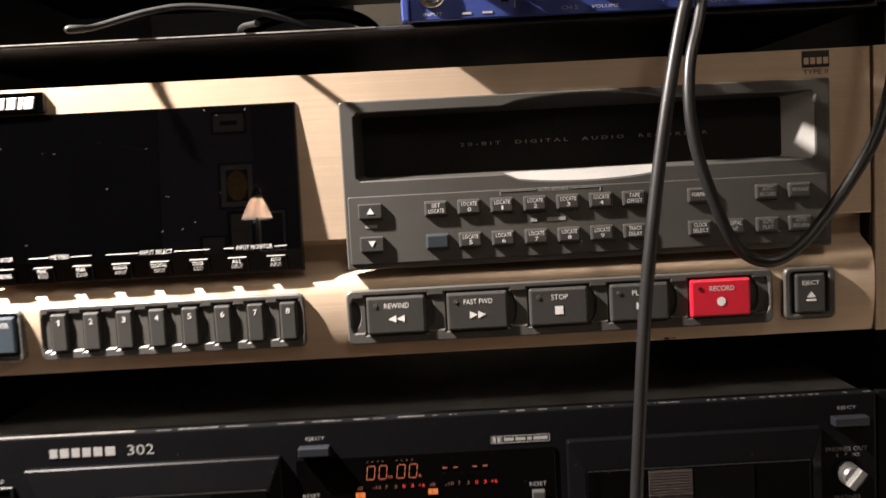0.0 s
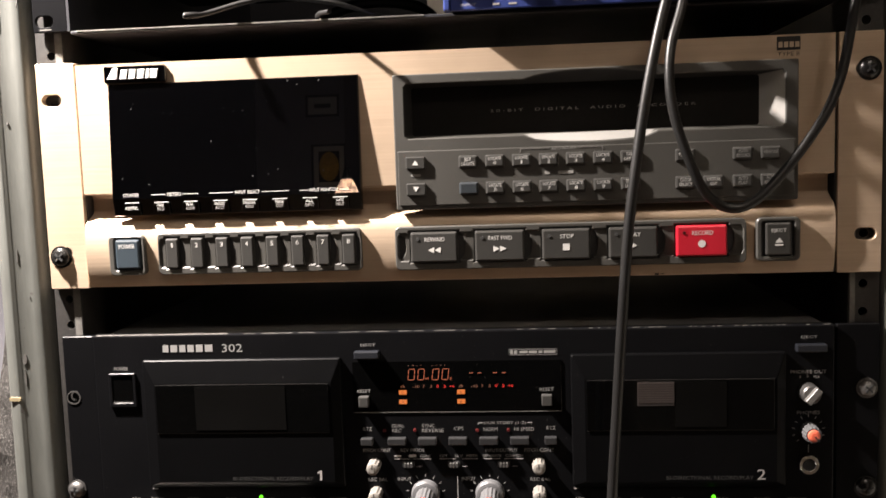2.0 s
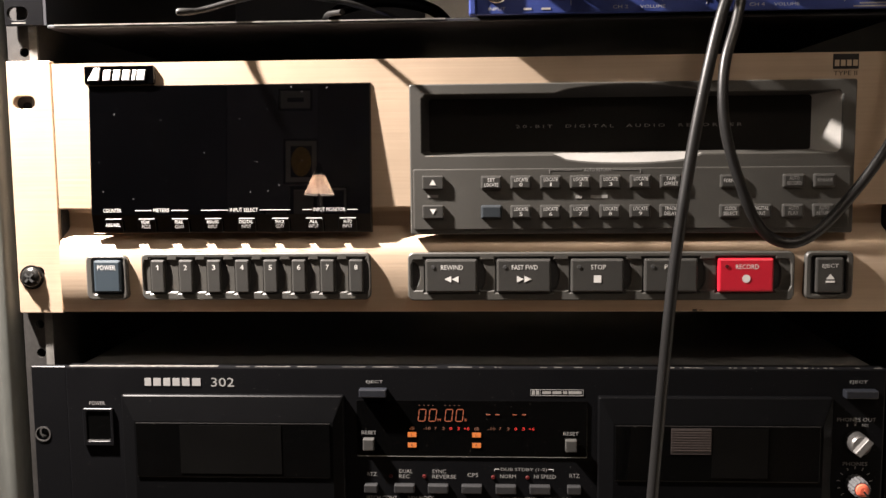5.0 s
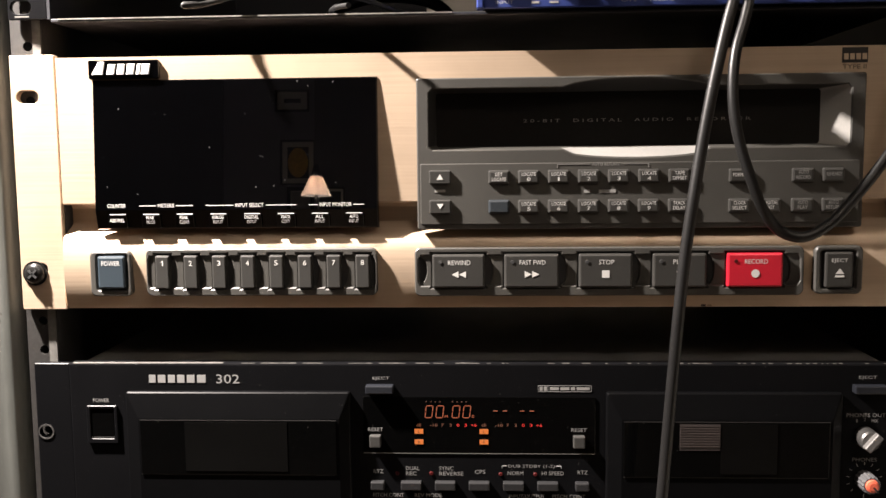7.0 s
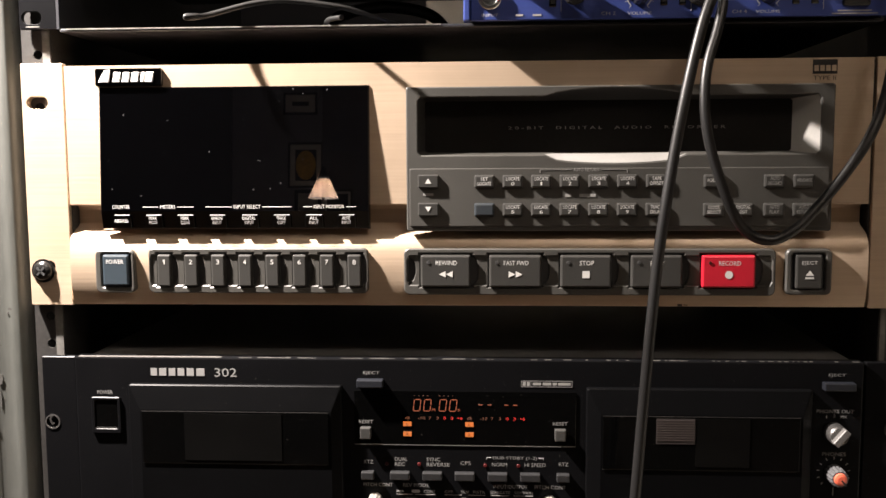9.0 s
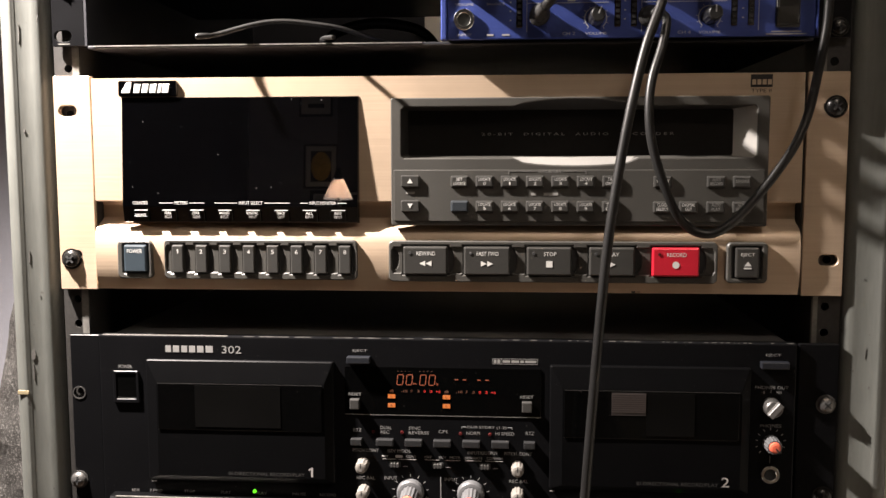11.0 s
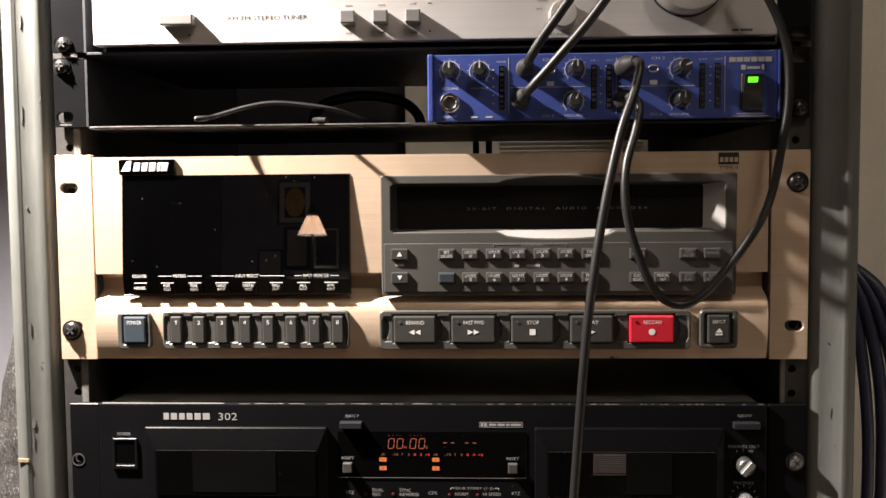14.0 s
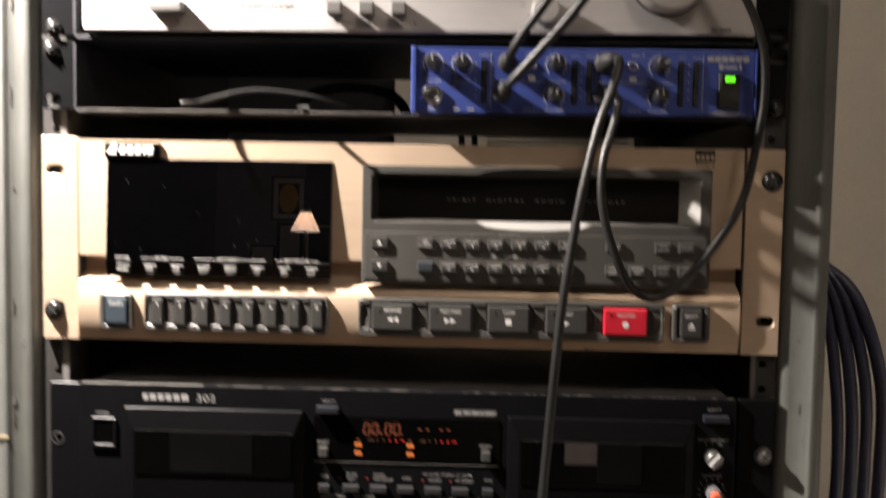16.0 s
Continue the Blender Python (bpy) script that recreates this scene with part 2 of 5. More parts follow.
sl.new(shade_ramp.outputs[0], sn["Principled BSDF"].inputs["Emission Strength"])
shade_cloth, shade_sum = sn.new("ShaderNodeBsdfTranslucent"), sn.new("ShaderNodeAddShader")
shade_cloth.inputs["Color"].default_value = (0.46, 0.37, 0.32, 1)
sl.new(sn["Principled BSDF"].outputs[0], shade_sum.inputs[0])
sl.new(shade_cloth.outputs[0], shade_sum.inputs[1])
sl.new(shade_sum.outputs[0], sn["Material Output"].inputs["Surface"])

# ---- building blocks ----
ORIGIN = {}


def thing(name, at, label, category, group="", kind=""):
    ob = new(name)
    ob.location = at
    ob.empty_display_size = 0.02
    ORIGIN[ob.name] = Vector(at)
    return tagged(ob, label, category, group, kind)


def mesh_of(name, bm, material):
    me = bpy.data.meshes.new(name)
    bmesh.ops.recalc_face_normals(bm, faces=bm.faces[:])
    bm.to_mesh(me)
    bm.free()
    for m in material if isinstance(material, (list, tuple)) else [material]:
        me.materials.append(m)
    return me


def place(name, me, parent):
    """Link a mesh given in world metres as an object with its origin at the mesh's middle."""
    co = np.empty(len(me.vertices) * 3)
    me.vertices.foreach_get("co", co)
    co = co.reshape(-1, 3)
    mid = Vector(((co.min(0) + co.max(0)) / 2).tolist())
    me.transform(Matrix.Translation(-mid))
    ob = new(name, me)
    ob.parent = parent
    ob.location = mid - (ORIGIN[parent.name] if parent else Vector())
    ORIGIN[ob.name] = mid
    return ob


def part(name, bm, material, parent, label=""):
    return tagged(place(name, mesh_of(name, bm, material), parent), label)


def block(x0, x1, y0, y1, z0, z1, bevel=0.0, segments=2, bm=None):
    bm = bm or bmesh.new()
    made = bmesh.ops.create_cube(bm, size=1, matrix=Matrix.LocRotScale(((x0 + x1) / 2, (y0 + y1) / 2, (z0 + z1) / 2), None, (abs(x1 - x0), abs(y1 - y0), abs(z1 - z0))))
    if bevel > 0:
        edges = {e for v in made["verts"] for e in v.link_edges}
        bmesh.ops.bevel(bm, geom=list(edges), offset=bevel, segments=segments, affect="EDGES", profile=0.5)
    return bm


def rounded(x0, x1, z0, z1, r, n=3):
    """The outline of a rectangle with round corners, in x and z."""
    r = min(r, (x1 - x0) / 2 - 1e-5, (z1 - z0) / 2 - 1e-5)
    out = []
    for cx, cz, a in ((x1 - r, z1 - r, 0), (x0 + r, z1 - r, 90), (x0 + r, z0 + r, 180), (x1 - r, z0 + r, 270)):
        for k in range(n + 1):
            w = radians(a + 90 * k / n)
            out.append((cx + r * math.cos(w), cz + r * math.sin(w)))
    return out


def circle(cx, cz, r, n=24):
    return [(cx + r * math.cos(2 * math.pi * k / n), cz + r * math.sin(2 * math.pi * k / n)) for k in range(n)]


def rings(loops, cap_first=False, cap_last=True, bm=None):
    """Skin a run of closed loops of equal length."""
    bm = bm or bmesh.new()
    rows = [[bm.verts.new(p) for p in loop] for loop in loops]
    for a, b in zip(rows, rows[1:]):
        for i in range(len(a)):
            bm.faces.new((a[i - 1], a[i], b[i], b[i - 1]))
    if cap_first:
        bm.faces.new(rows[0])
    if cap_last:
        bm.faces.new(rows[-1])
    return bm


def pad(x0, x1, z0, z1, back, front, r=0.001, ch=0.0006, n=3, bm=None):
    """A key or panel with round corners and a softened front edge; back and front are y."""
    a = [(x, back, z) for x, z in rounded(x0, x1, z0, z1, r, n)]
    b = [(x, front + ch, z) for x, z in rounded(x0, x1, z0, z1, r, n)]
    c = [(x, front + ch * 0.3, z) for x, z in rounded(x0 + ch * 0.3, x1 - ch * 0.3, z0 + ch * 0.3, z1 - ch * 0.3, max(r - ch * 0.3, 1e-4), n)]
    d = [(x, front, z) for x, z in rounded(x0 + ch, x1 - ch, z0 + ch, z1 - ch, max(r - ch, 1e-4), n)]
    return rings([a, b, c, d], True, True, bm)


def plate(outline, holes, back, front, ch=0.0005):
    """A flat plate in x and z with openings through it."""
    bm = bmesh.new()
    edges = []
    for loop in (outline, *holes):
        vs = [bm.verts.new((x, front, z)) for x, z in loop]
        edges += [bm.edges.new((vs[i - 1], vs[i])) for i in range(len(vs))]
    bmesh.ops.triangle_fill(bm, use_beauty=True, use_dissolve=False, edges=edges)
    out = bmesh.ops.extrude_face_region(bm, geom=bm.faces[:])
    for v in out["geom"]:
        if isinstance(v, bmesh.types.BMVert):
            v.co.y = back
    bmesh.ops.recalc_face_normals(bm, faces=bm.faces[:])
    if ch > 0:
        rim = [e for e in bm.edges if len(e.link_faces) == 2 and e.calc_face_angle(0) > 1.0 and abs(e.verts[0].co.y - front) < 1e-6 and abs(e.verts[1].co.y - front) < 1e-6]
        bmesh.ops.bevel(bm, geom=rim, offset=ch, segments=1, affect="EDGES")
    return bm


def turned(at, axis, profile, n=24, flutes=0, depth=0.0, bm=None):
    """A round solid about an axis from at; profile is (distance along, radius); flutes cut ribs into it."""
    turn = Vector(axis).normalized().to_track_quat("Z", "Y").to_matrix()
    loops = []
    for d, r in profile:
        loop = []
        for k in range(n):
            w = 2 * math.pi * k / n
            rr = r * (1 - depth * (0.5 - 0.5 * math.cos(flutes * w))) if flutes else r
            loop.append(Vector(at) + turn @ Vector((rr * math.cos(w), rr * math.sin(w), d)))
        loops.append(loop)
    return rings(loops, True, True, bm)


def tube(points, r, n=10, steps=8):
    """A round cable along a smooth line through the points."""
    p = [Vector(q) for q in points]
    p = [p[0] * 2 - p[1], *p, p[-1] * 2 - p[-2]]
    line = []
    for i in range(1, len(p) - 2):
        for k in range(steps):
            u = k / steps
            line.append(0.5 * (2 * p[i] + (p[i + 1] - p[i - 1]) * u + (2 * p[i - 1] - 5 * p[i] + 4 * p[i + 1] - p[i + 2]) * u * u + (3 * p[i] - p[i - 1] - 3 * p[i + 1] + p[i + 2]) * u ** 3))
    line.append(p[-2])
    side = Vector((0.3, 1, 0.2))
    loops = []
    for i, q in enumerate(line):
        way = (line[min(i + 1, len(line) - 1)] - line[max(i - 1, 0)]).normalized()
        side = (side - way * side.dot(way)).normalized()
        up = way.cross(side)
        loops.append([q + side * r * math.cos(2 * math.pi * k / n) + up * r * math.sin(2 * math.pi * k / n) for k in range(n)])
    return rings(loops, True, True)


def smooth(ob, angle=40):
    ob.data.shade_smooth()
    ob.data.set_sharp_from_angle(angle=radians(angle))
    return ob


LETTERS = {}


def letters(text):
    if text not in LETTERS:
        font = bpy.data.curves.new("lettering", "FONT")
        font.body, font.size, font.resolution_u = text, 1.0, 2
        ob = bpy.data.objects.new("lettering", font)
        me = bpy.data.meshes.new_from_object(ob)
        bpy.data.objects.remove(ob)
        co = np.empty(len(me.vertices) * 3)
        me.vertices.foreach_get("co", co)
        LETTERS[text] = (me, co.reshape(-1, 3))
    return LETTERS[text]


def legend(parent, text, x0, x1, z0, z1, y, material=None, name="legend", lean=0.0):
    """Printed words that fill the given rectangle on a front at y."""
    me, co = letters(text)
    me = me.copy()
    lo, hi = co.min(0), co.max(0)
    u, v = (co[:, 0] - lo[0]) / max(hi[0] - lo[0], 1e-6), (co[:, 1] - lo[1]) / max(hi[1] - lo[1], 1e-6)
    put = np.stack([x0 + (x1 - x0) * u + lean * (v - 0.5) * (z1 - z0), np.full(len(u), y - 0.00015), z0 + (z1 - z0) * v], 1)
    me.vertices.foreach_set("co", put.ravel())
    me.materials.clear()
    me.materials.append(material or PRINT_WHITE)
    return place(name, me, parent)


def bars(parent, rects, y, material=None, name="printed_bar"):
    """Plain printed bars, each a part; the first one is given back."""
    made = [part(name, block(x0, x1, y - 0.00022, y - 0.00002, z0, z1), material or PRINT_WHITE, parent) for x0, x1, z0, z1 in rects]
    return made[0]


def shape(parent, points, y, material=None, name="printed_symbol"):
    bm = bmesh.new()
    a = [bm.verts.new((x, y - 0.0002, z)) for x, z in points]
    bm.faces.new(a)
    return part(name, bm, material or PRINT_WHITE, parent)


def one(parent, x, z, h, y, material=None):
    """The figure 1 with its flag, h metres high."""
    w = h * 0.2
    return shape(parent, [(x + h * 0.30, z), (x + h * 0.30 + w, z), (x + h * 0.30 + w, z + h), (x + h * 0.34, z + h), (x + h * 0.05, z + h * 0.80), (x + h * 0.05, z + h * 0.66), (x + h * 0.30, z + h * 0.76)], y, material, "legend")


# ---- the room ----
FLOOR, CEILING = -0.35, 2.55


def setting(name, bm, material, label, category):
    ob = place(name, mesh_of(name, bm, material), None)
    return tagged(ob, label, category, kind="structure")


setting("floor", block(-2.6, 0.9, -5.1, 0.95, FLOOR - 0.1, FLOOR), FLOOR_WOOD, "brown wooden floor boards in dim light", "floor")
setting("ceiling", block(-2.6, 0.9, -5.1, 0.95, CEILING, CEILING + 0.1), WALL_WHITE, "plain warm white ceiling", "ceiling")
setting("wall_north", block(-2.6, 0.9, 0.85, 0.95, FLOOR, CEILING), WALL_BLUE, "blue-grey painted wall behind the rack", "wall")
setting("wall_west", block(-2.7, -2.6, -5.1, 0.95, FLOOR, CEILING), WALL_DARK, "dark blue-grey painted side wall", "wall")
setting("wall_east", block(0.62, 0.72, -5.0, 0.85, FLOOR, CEILING), WALL_WHITE, "warm white painted wall beside the rack", "wall")
setting("wall_corner", block(0.29, 0.62, 0.60, 0.85, FLOOR, CEILING), WALL_WHITE, "warm white plaster corner behind the rack", "wall")
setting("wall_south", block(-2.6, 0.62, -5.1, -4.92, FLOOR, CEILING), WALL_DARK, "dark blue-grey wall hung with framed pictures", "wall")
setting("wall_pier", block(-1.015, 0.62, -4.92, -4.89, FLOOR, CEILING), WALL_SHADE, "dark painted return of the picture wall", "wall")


# Flat slab for the darker west end of the picture wall.
setting("wall_dark_end", block(-2.6, -1.57, -4.92, -4.89, FLOOR, CEILING), WALL_SHADE, "dark west end of the picture wall", "wall")


def picture(x0, x1, z0, z1, front, art, label, oval=False, edge=0.012, mat=0.03):
    """A framed picture on the far wall, facing the rack (towards +y)."""
    t = thing("framed_picture", ((x0 + x1) / 2, front, (z0 + z1) / 2), label, "picture", "pictures on the wall")
    holes = [[(x0 + edge, z0 + edge), (x1 - edge, z0 + edge), (x1 - edge, z1 - edge), (x0 + edge, z1 - edge)]]
    part("frame", plate([(x0, z0), (x1, z0), (x1, z1), (x0, z1)], holes, front, front + 0.02, 0.002), FRAME_BLACK, t)
    part("mat", block(x0 + edge, x1 - edge, front + 0.001, front + 0.008, z0 + edge, z1 - edge), MAT_WHITE, t)
    a, b, c, d = x0 + edge + mat, x1 - edge - mat, z0 + edge + mat, z1 - edge - mat
    part("artwork", block(a, b, front + 0.008, front + 0.0095, c, d), DARK_ART if oval else art, t)
    if oval:
        cx, cz = (a + b) / 2, (c + d) / 2
        ring = [(cx + (b - a) * 0.47 * math.cos(k * math.pi / 16), cz + (d - c) * 0.47 * math.sin(k * math.pi / 16)) for k in range(32)]
        part("oval_field", rings([[(x, front + 0.0095, z) for x, z in ring], [(x, front + 0.011, z) for x, z in ring]]), art, t)
    return t


picture(-1.225, -1.012, 1.492, 1.764, -4.92, OCHRE_ART, "black framed picture with an ochre oval and white mat", True)
picture(-1.185, -1.022, 1.219, 1.481, -4.92, PALE_ART, "pale drawing in a wide black frame", edge=0.022, mat=0.004)
picture(-1.010, -0.830, 1.214, 1.479, -4.89, DARK_ART, "framed dark picture with a narrow pale mat", mat=0.014)
picture(-1.345, -1.192, 1.044, 1.341, -4.92, PALE_ART, "narrow black framed pale drawing on the wall", mat=0.004)
picture(-1.180, -1.030, 0.984, 1.189, -4.92, PALE_ART, "small black framed pale drawing hung low", mat=0.004)
picture(-1.255, -1.050, 1.934, 2.064, -4.92, DARK_ART, "small framed dark print with a wide mat", mat=0.04)

ledge = thing("wall_shelf", (-1.46, -4.86, 1.05), "pale painted wall shelf with a rounded front edge", "shelf")
part("board", block(-1.565, -1.352, -4.92, -4.80, 1.036, 1.070, 0.006), MAT_WHITE, ledge)
for bx in (-1.53, -1.39):
    part("bracket", block(bx - 0.01, bx + 0.01, -4.92, -4.84, 0.98, 1.035, 0.003), FRAME_BLACK, ledge)

for k, (xa, za, xb, zb, count) in enumerate(((-0.10, 2.40, 0.17, 2.20, 9), (0.21, 2.36, 0.50, 2.165, 11), (0.44, 2.34, 0.60, 2.25, 5))):
    string = thing("fairy_light_string", ((xa + xb) / 2, -4.85, za), "string of small coloured fairy lights, lit", "fairy lights", "fairy lights on the wall")
    wire = []
    for j in range(count):
        u = j / (count - 1)
        wire.append((xa + (xb - xa) * u, -4.86, za + (zb - za) * u - 0.03 * math.sin(math.pi * u) + random.uniform(-0.015, 0.015)))
    part("wire", tube(wire, 0.0015, 5, 3), FRAME_BLACK, string)
    for j, w in enumerate(wire):
        part("bulb", turned((w[0] + random.uniform(-0.01, 0.01), -4.855, w[2] - 0.01), (0, 0.4, -1), ((0, 0.0025), (0.005, 0.0042), (0.010, 0.002)), 8), FAIRY[(0, 1, 0, 0, 2, 1)[(j + k) % 6]], string)

LX, LY0, LZ = -0.932, -4.50, 1.398
lamp = thing("table_lamp", (LX, LY0, 0.82), "lit table lamp with a pale conical shade on a thin stem", "lamp")
part("shade", rings([[(LX + r * math.cos(k * math.pi / 16), LY0 + r * math.sin(k * math.pi / 16), LZ + z) for k in range(32)] for r, z in ((0.083, 0.0), (0.034, 0.108), (0.031, 0.108), (0.080, 0.0))], False, False), SHADE_GLOW, lamp)
part("socket_cap", turned((LX, LY0, LZ + 0.109), (0, 0, 1), ((0, 0.034), (0.03, 0.022), (0.065, 0.012))), FRAME_BLACK, lamp)
part("stem", turned((LX, LY0, 0.83), (0, 0, 1), ((0, 0.009), (LZ - 0.78, 0.008))), STEEL, lamp)
part("base", turned((LX, LY0, 0.82), (0, 0, 1), ((0, 0.07), (0.012, 0.068), (0.02, 0.02))), FRAME_BLACK, lamp)
table = thing("side_table", (LX, LY0, FLOOR), "tall dark wooden side table under the lamp", "table")
part("tabletop", block(-1.2, -0.64, -4.8, -4.25, 0.79, 0.82, 0.004), FRAME_BLACK, table)
for lx in (-1.17, -0.70):
    for ly in (-4.77, -4.31):
        part("leg", block(lx, lx + 0.03, ly, ly + 0.03, FLOOR, 0.79, 0.002), FRAME_BLACK, table)

# ---- the rack ----
RACK_LOW, RACK_HIGH = FLOOR, 1.75
rack = thing("equipment_rack", (0, 0.2, RACK_LOW), "grey enamelled steel equipment rack, scuffed along its posts", "rack")


def post(side, inner, outer):
    """A rolled steel upright with a round nose and a shallow ridge near its outer edge."""
    w = outer - inner
    prof = [(0.0, 0.045), (0.0, 0.006), (0.001, 0.003), (0.0035, 0.0012), (0.007, 0.0006), (w * 0.62, 0.0), (w * 0.66, -0.0015), (w * 0.70, -0.0018),
            (w * 0.86, -0.0012), (w * 0.95, 0.001), (w * 0.99, 0.004), (w, 0.009), (w, 0.045)]
    loops = [[(side * (inner + a), b + 0.001, z) for a, b in prof] for z in (RACK_LOW, RACK_HIGH)]
    return smooth(part("post", rings(loops, True, True), POST_GREY, rack), 50)


post(-1, 0.2475, 0.2755)
post(1, 0.2432, 0.2735)
U = 0.04445
for side in (-1, 1):
    lo, hi = sorted((side * 0.2255, side * 0.2425))
    spots = []
    z = 1.1325 + 4 * U
    while z > 0.70:
        spots += [z - 0.00635, z - 0.02222, z - 0.0381]
        z -= U
    holes = [circle(side * 0.2335, s, 0.0026, 10) for s in spots if 0.72 < s < 1.30]
    part("rail", plate([(lo, 0.5), (hi, 0.5), (hi, 1.5), (lo, 1.5)], holes, 0.0075, 0.0055, 0.0), RAIL_GREY, rack)
    # Dark side sheets added to keep lit walls out of the gaps.
    part("added_side_sheet", block(side * 0.266, side * 0.262, 0.046, 0.52, RACK_LOW, RACK_HIGH if side < 0 else 1.33), RACK_BLACK, rack)
    inner = sorted((side * 0.2262, side * (0.2305 if side < 0 else 0.2290)))
    part("bare_strip", block(inner[0], inner[1], 0.0049, 0.0054, 0.5, 1.5), RAIL_BARE, rack, "bare galvanised strip along the rail")
    part("rail_flange", block(side * 0.2255, side * 0.2270, 0.0076, 0.035, 0.5, 1.5), RAIL_GREY, rack)
# Backing added so the gaps between the units stay dark.
part("added_backing", block(-0.266, 0.266, 0.52, 0.524, RACK_LOW, RACK_HIGH), ADDED_BACKING, rack)
part("top_panel", block(-0.266, 0.266, 0.046, 0.52, RACK_HIGH - 0.004, RACK_HIGH), POST_GREY, rack)



def scuff(x, z, w, h, y, lean=0.0):
    """A ragged dent in a post's paint."""
    n = 14
    loop = []
    for k in range(n):
        a = 2 * math.pi * k / n
        q = random.uniform(0.55, 1.0)
        loop.append((x + (w / 2) * math.cos(a) * q + 0.3 * lean * math.sin(a) * h / 2, y, z + (h / 2) * math.sin(a) * q))
    bm = rings([[(a, b - 0.00012, c) for a, b, c in loop], [(a, b + 0.0006, c) for a, b, c in loop]], True, True)
    return part("scuff", bm, SCUFF, rack)


for x, z, w, h, lean in ((-0.2610, 1.220, 0.0013, 0.011, 0.1), (-0.2612, 1.100, 0.0018, 0.0022, 0), (-0.2620, 0.957, 0.0032, 0.007, 0.1), (-0.2622, 0.945, 0.0012, 0.012, -0.1), (-0.2620, 1.160, 0.0006, 0.016, 0.05),
                         (-0.2500, 1.170, 0.0006, 0.006, 0.5), (-0.2616, 1.020, 0.0008, 0.010, 0.1), (-0.2560, 0.995, 0.0010, 0.0016, 0), (0.2545, 1.010, 0.0010, 0.0018, 0), (0.2500, 1.115, 0.0008, 0.0014, 0), (0.2570, 0.965, 0.0007, 0.009, 0.2)):
    scuff(x, z, w, h, 0.0012 if abs(x) < 0.258 else 0.0005, lean)

part("tape_scrap", pad(-0.2730, -0.2655, 0.9312, 0.9338, 0.004, -0.0011, 0.0008, 0.0002), TAPE_YELLOW, rack, "scrap of yellowed tape on the post")

pale = thing("louvred_panel", (0.085, 0.455, 1.04), "pale beige louvred steel panel deep inside the rack", "panel")
part("sheet", block(-0.0525, 0.2225, 0.462, 0.47, 1.04, 1.26, 0.001), PALE_GREY, pale)
part("lower_face", block(-0.0525, 0.2225, 0.448, 0.4618, 1.04, 1.1490, 0.0015), PALE_PANEL, pale)
for k in range(7):
    part("slat", block(0.055, 0.216, 0.457, 0.4618, 1.1515 + k * 0.0050, 1.1537 + k * 0.0050, 0.0006, 1), PALE_GREY, pale)
part("shelf", block(-0.06, 0.23, 0.44, 0.518, 1.035, 1.039), WELL_BLACK, pale)


def screw(x, y, z, label, material=SCREW_BLACK, r=0.0056):
    t = thing("rack_screw", (x, y, z), label, "screw", "rack screws")
    smooth(part("head", turned((x, y, z), (0, -1, 0), ((0, r), (0.0010, r), (0.0022, r * 0.86), (0.0032, r * 0.55), (0.0035, r * 0.2)), 20), material, t))
    a = random.uniform(0, 90)
    bm = bmesh.new()
    for k in (a, a + 90):
        made = bmesh.ops.create_cube(bm, size=1, matrix=pose(x, y - 0.0034, z, 0, k, 0) @ Matrix.Diagonal((r * 1.05, 0.0008, r * 0.2, 1)))
    part("cross_slot", bm, WELL_BLACK, t)
    part("washer", turned((x, y + 0.0002, z), (0, -1, 0), ((0, r * 1.18), (0.0006, r * 1.18)), 20), material, t)
    return t


# ---- gold multitrack recorder ----
rec = thing("multitrack_recorder", (0, 0, 1.0), "champagne gold rack multitrack recorder with black display and grey tape slot", "recorder")
B, T = 1.0, 1.1325
prof = [(0.012, T), (0.0, T - 0.0004), (0.0, 1.0565), (0.0006, 1.0558), (0.0100, 1.0552), (0.0112, 1.0530), (0.0112, 1.0455), (0.0095, 1.0438), (0.0050, 1.0418),
        (0.0008, 1.0395), (-0.0015, 1.0365), (-0.0028, 1.0310), (-0.0030, 1.0220), (-0.0024, 1.0140), (-0.0012, 1.0060), (0.0010, 1.0006), (0.0060, B), (0.016, B), (0.016, T)]
pocket = prof[:2] + [(0.0, 1.1174), (0.0096, 1.1172), (0.0096, 1.0768), (0.0, 1.0766)] + prof[2:]
bm = rings([[(x, y, z) for y, z in prof] for x in (-0.2165, -0.0240)], True, True)
rings([[(x, y, z) for y, z in pocket] for x in (-0.0240, 0.1880)], False, False, bm)
rings([[(x, y, z) for y, z in prof] for x in (0.1880, 0.2155)], True, True, bm)
smooth(part("faceplate", bm, GOLD, rec), 25)
part("chassis", block(-0.212, 0.212, 0.0165, 0.21, B + 0.003, T - 0.002), RACK_BLACK, rec)
for side in (-1, 1):
    lo, hi = sorted((side * 0.2174, side * 0.2413))
    slots = [rounded(side * 0.2325 - 0.0058, side * 0.2325 + 0.0058, z - 0.0034, z + 0.0034, 0.0033, 5) for z in (1.1122, 1.0215)]
    part("ear", plate(rounded(lo, hi, B, T + 0.0012 if side < 0 else T, 0.0006), slots, 0.0045, 0.0003, 0.0004), GOLD, rec)
    # Black strip paints the shaded step between ear and faceplate.
    part("ear_seam_shade", block(side * 0.2166, side * 0.2173, 0.0030, 0.016, B + 0.0005, T - 0.001), WELL_BLACK, rec)
screw(-0.2335, 0.0, 1.0195, "black cross-head screw in the recorder's ear")
screw(0.2335, 0.0, 1.1122, "dark worn cross-head screw in the recorder's ear")

# display with its eight function keys: the glass leans out towards a fold, the key row below it leans back
FOLD = 1.0530


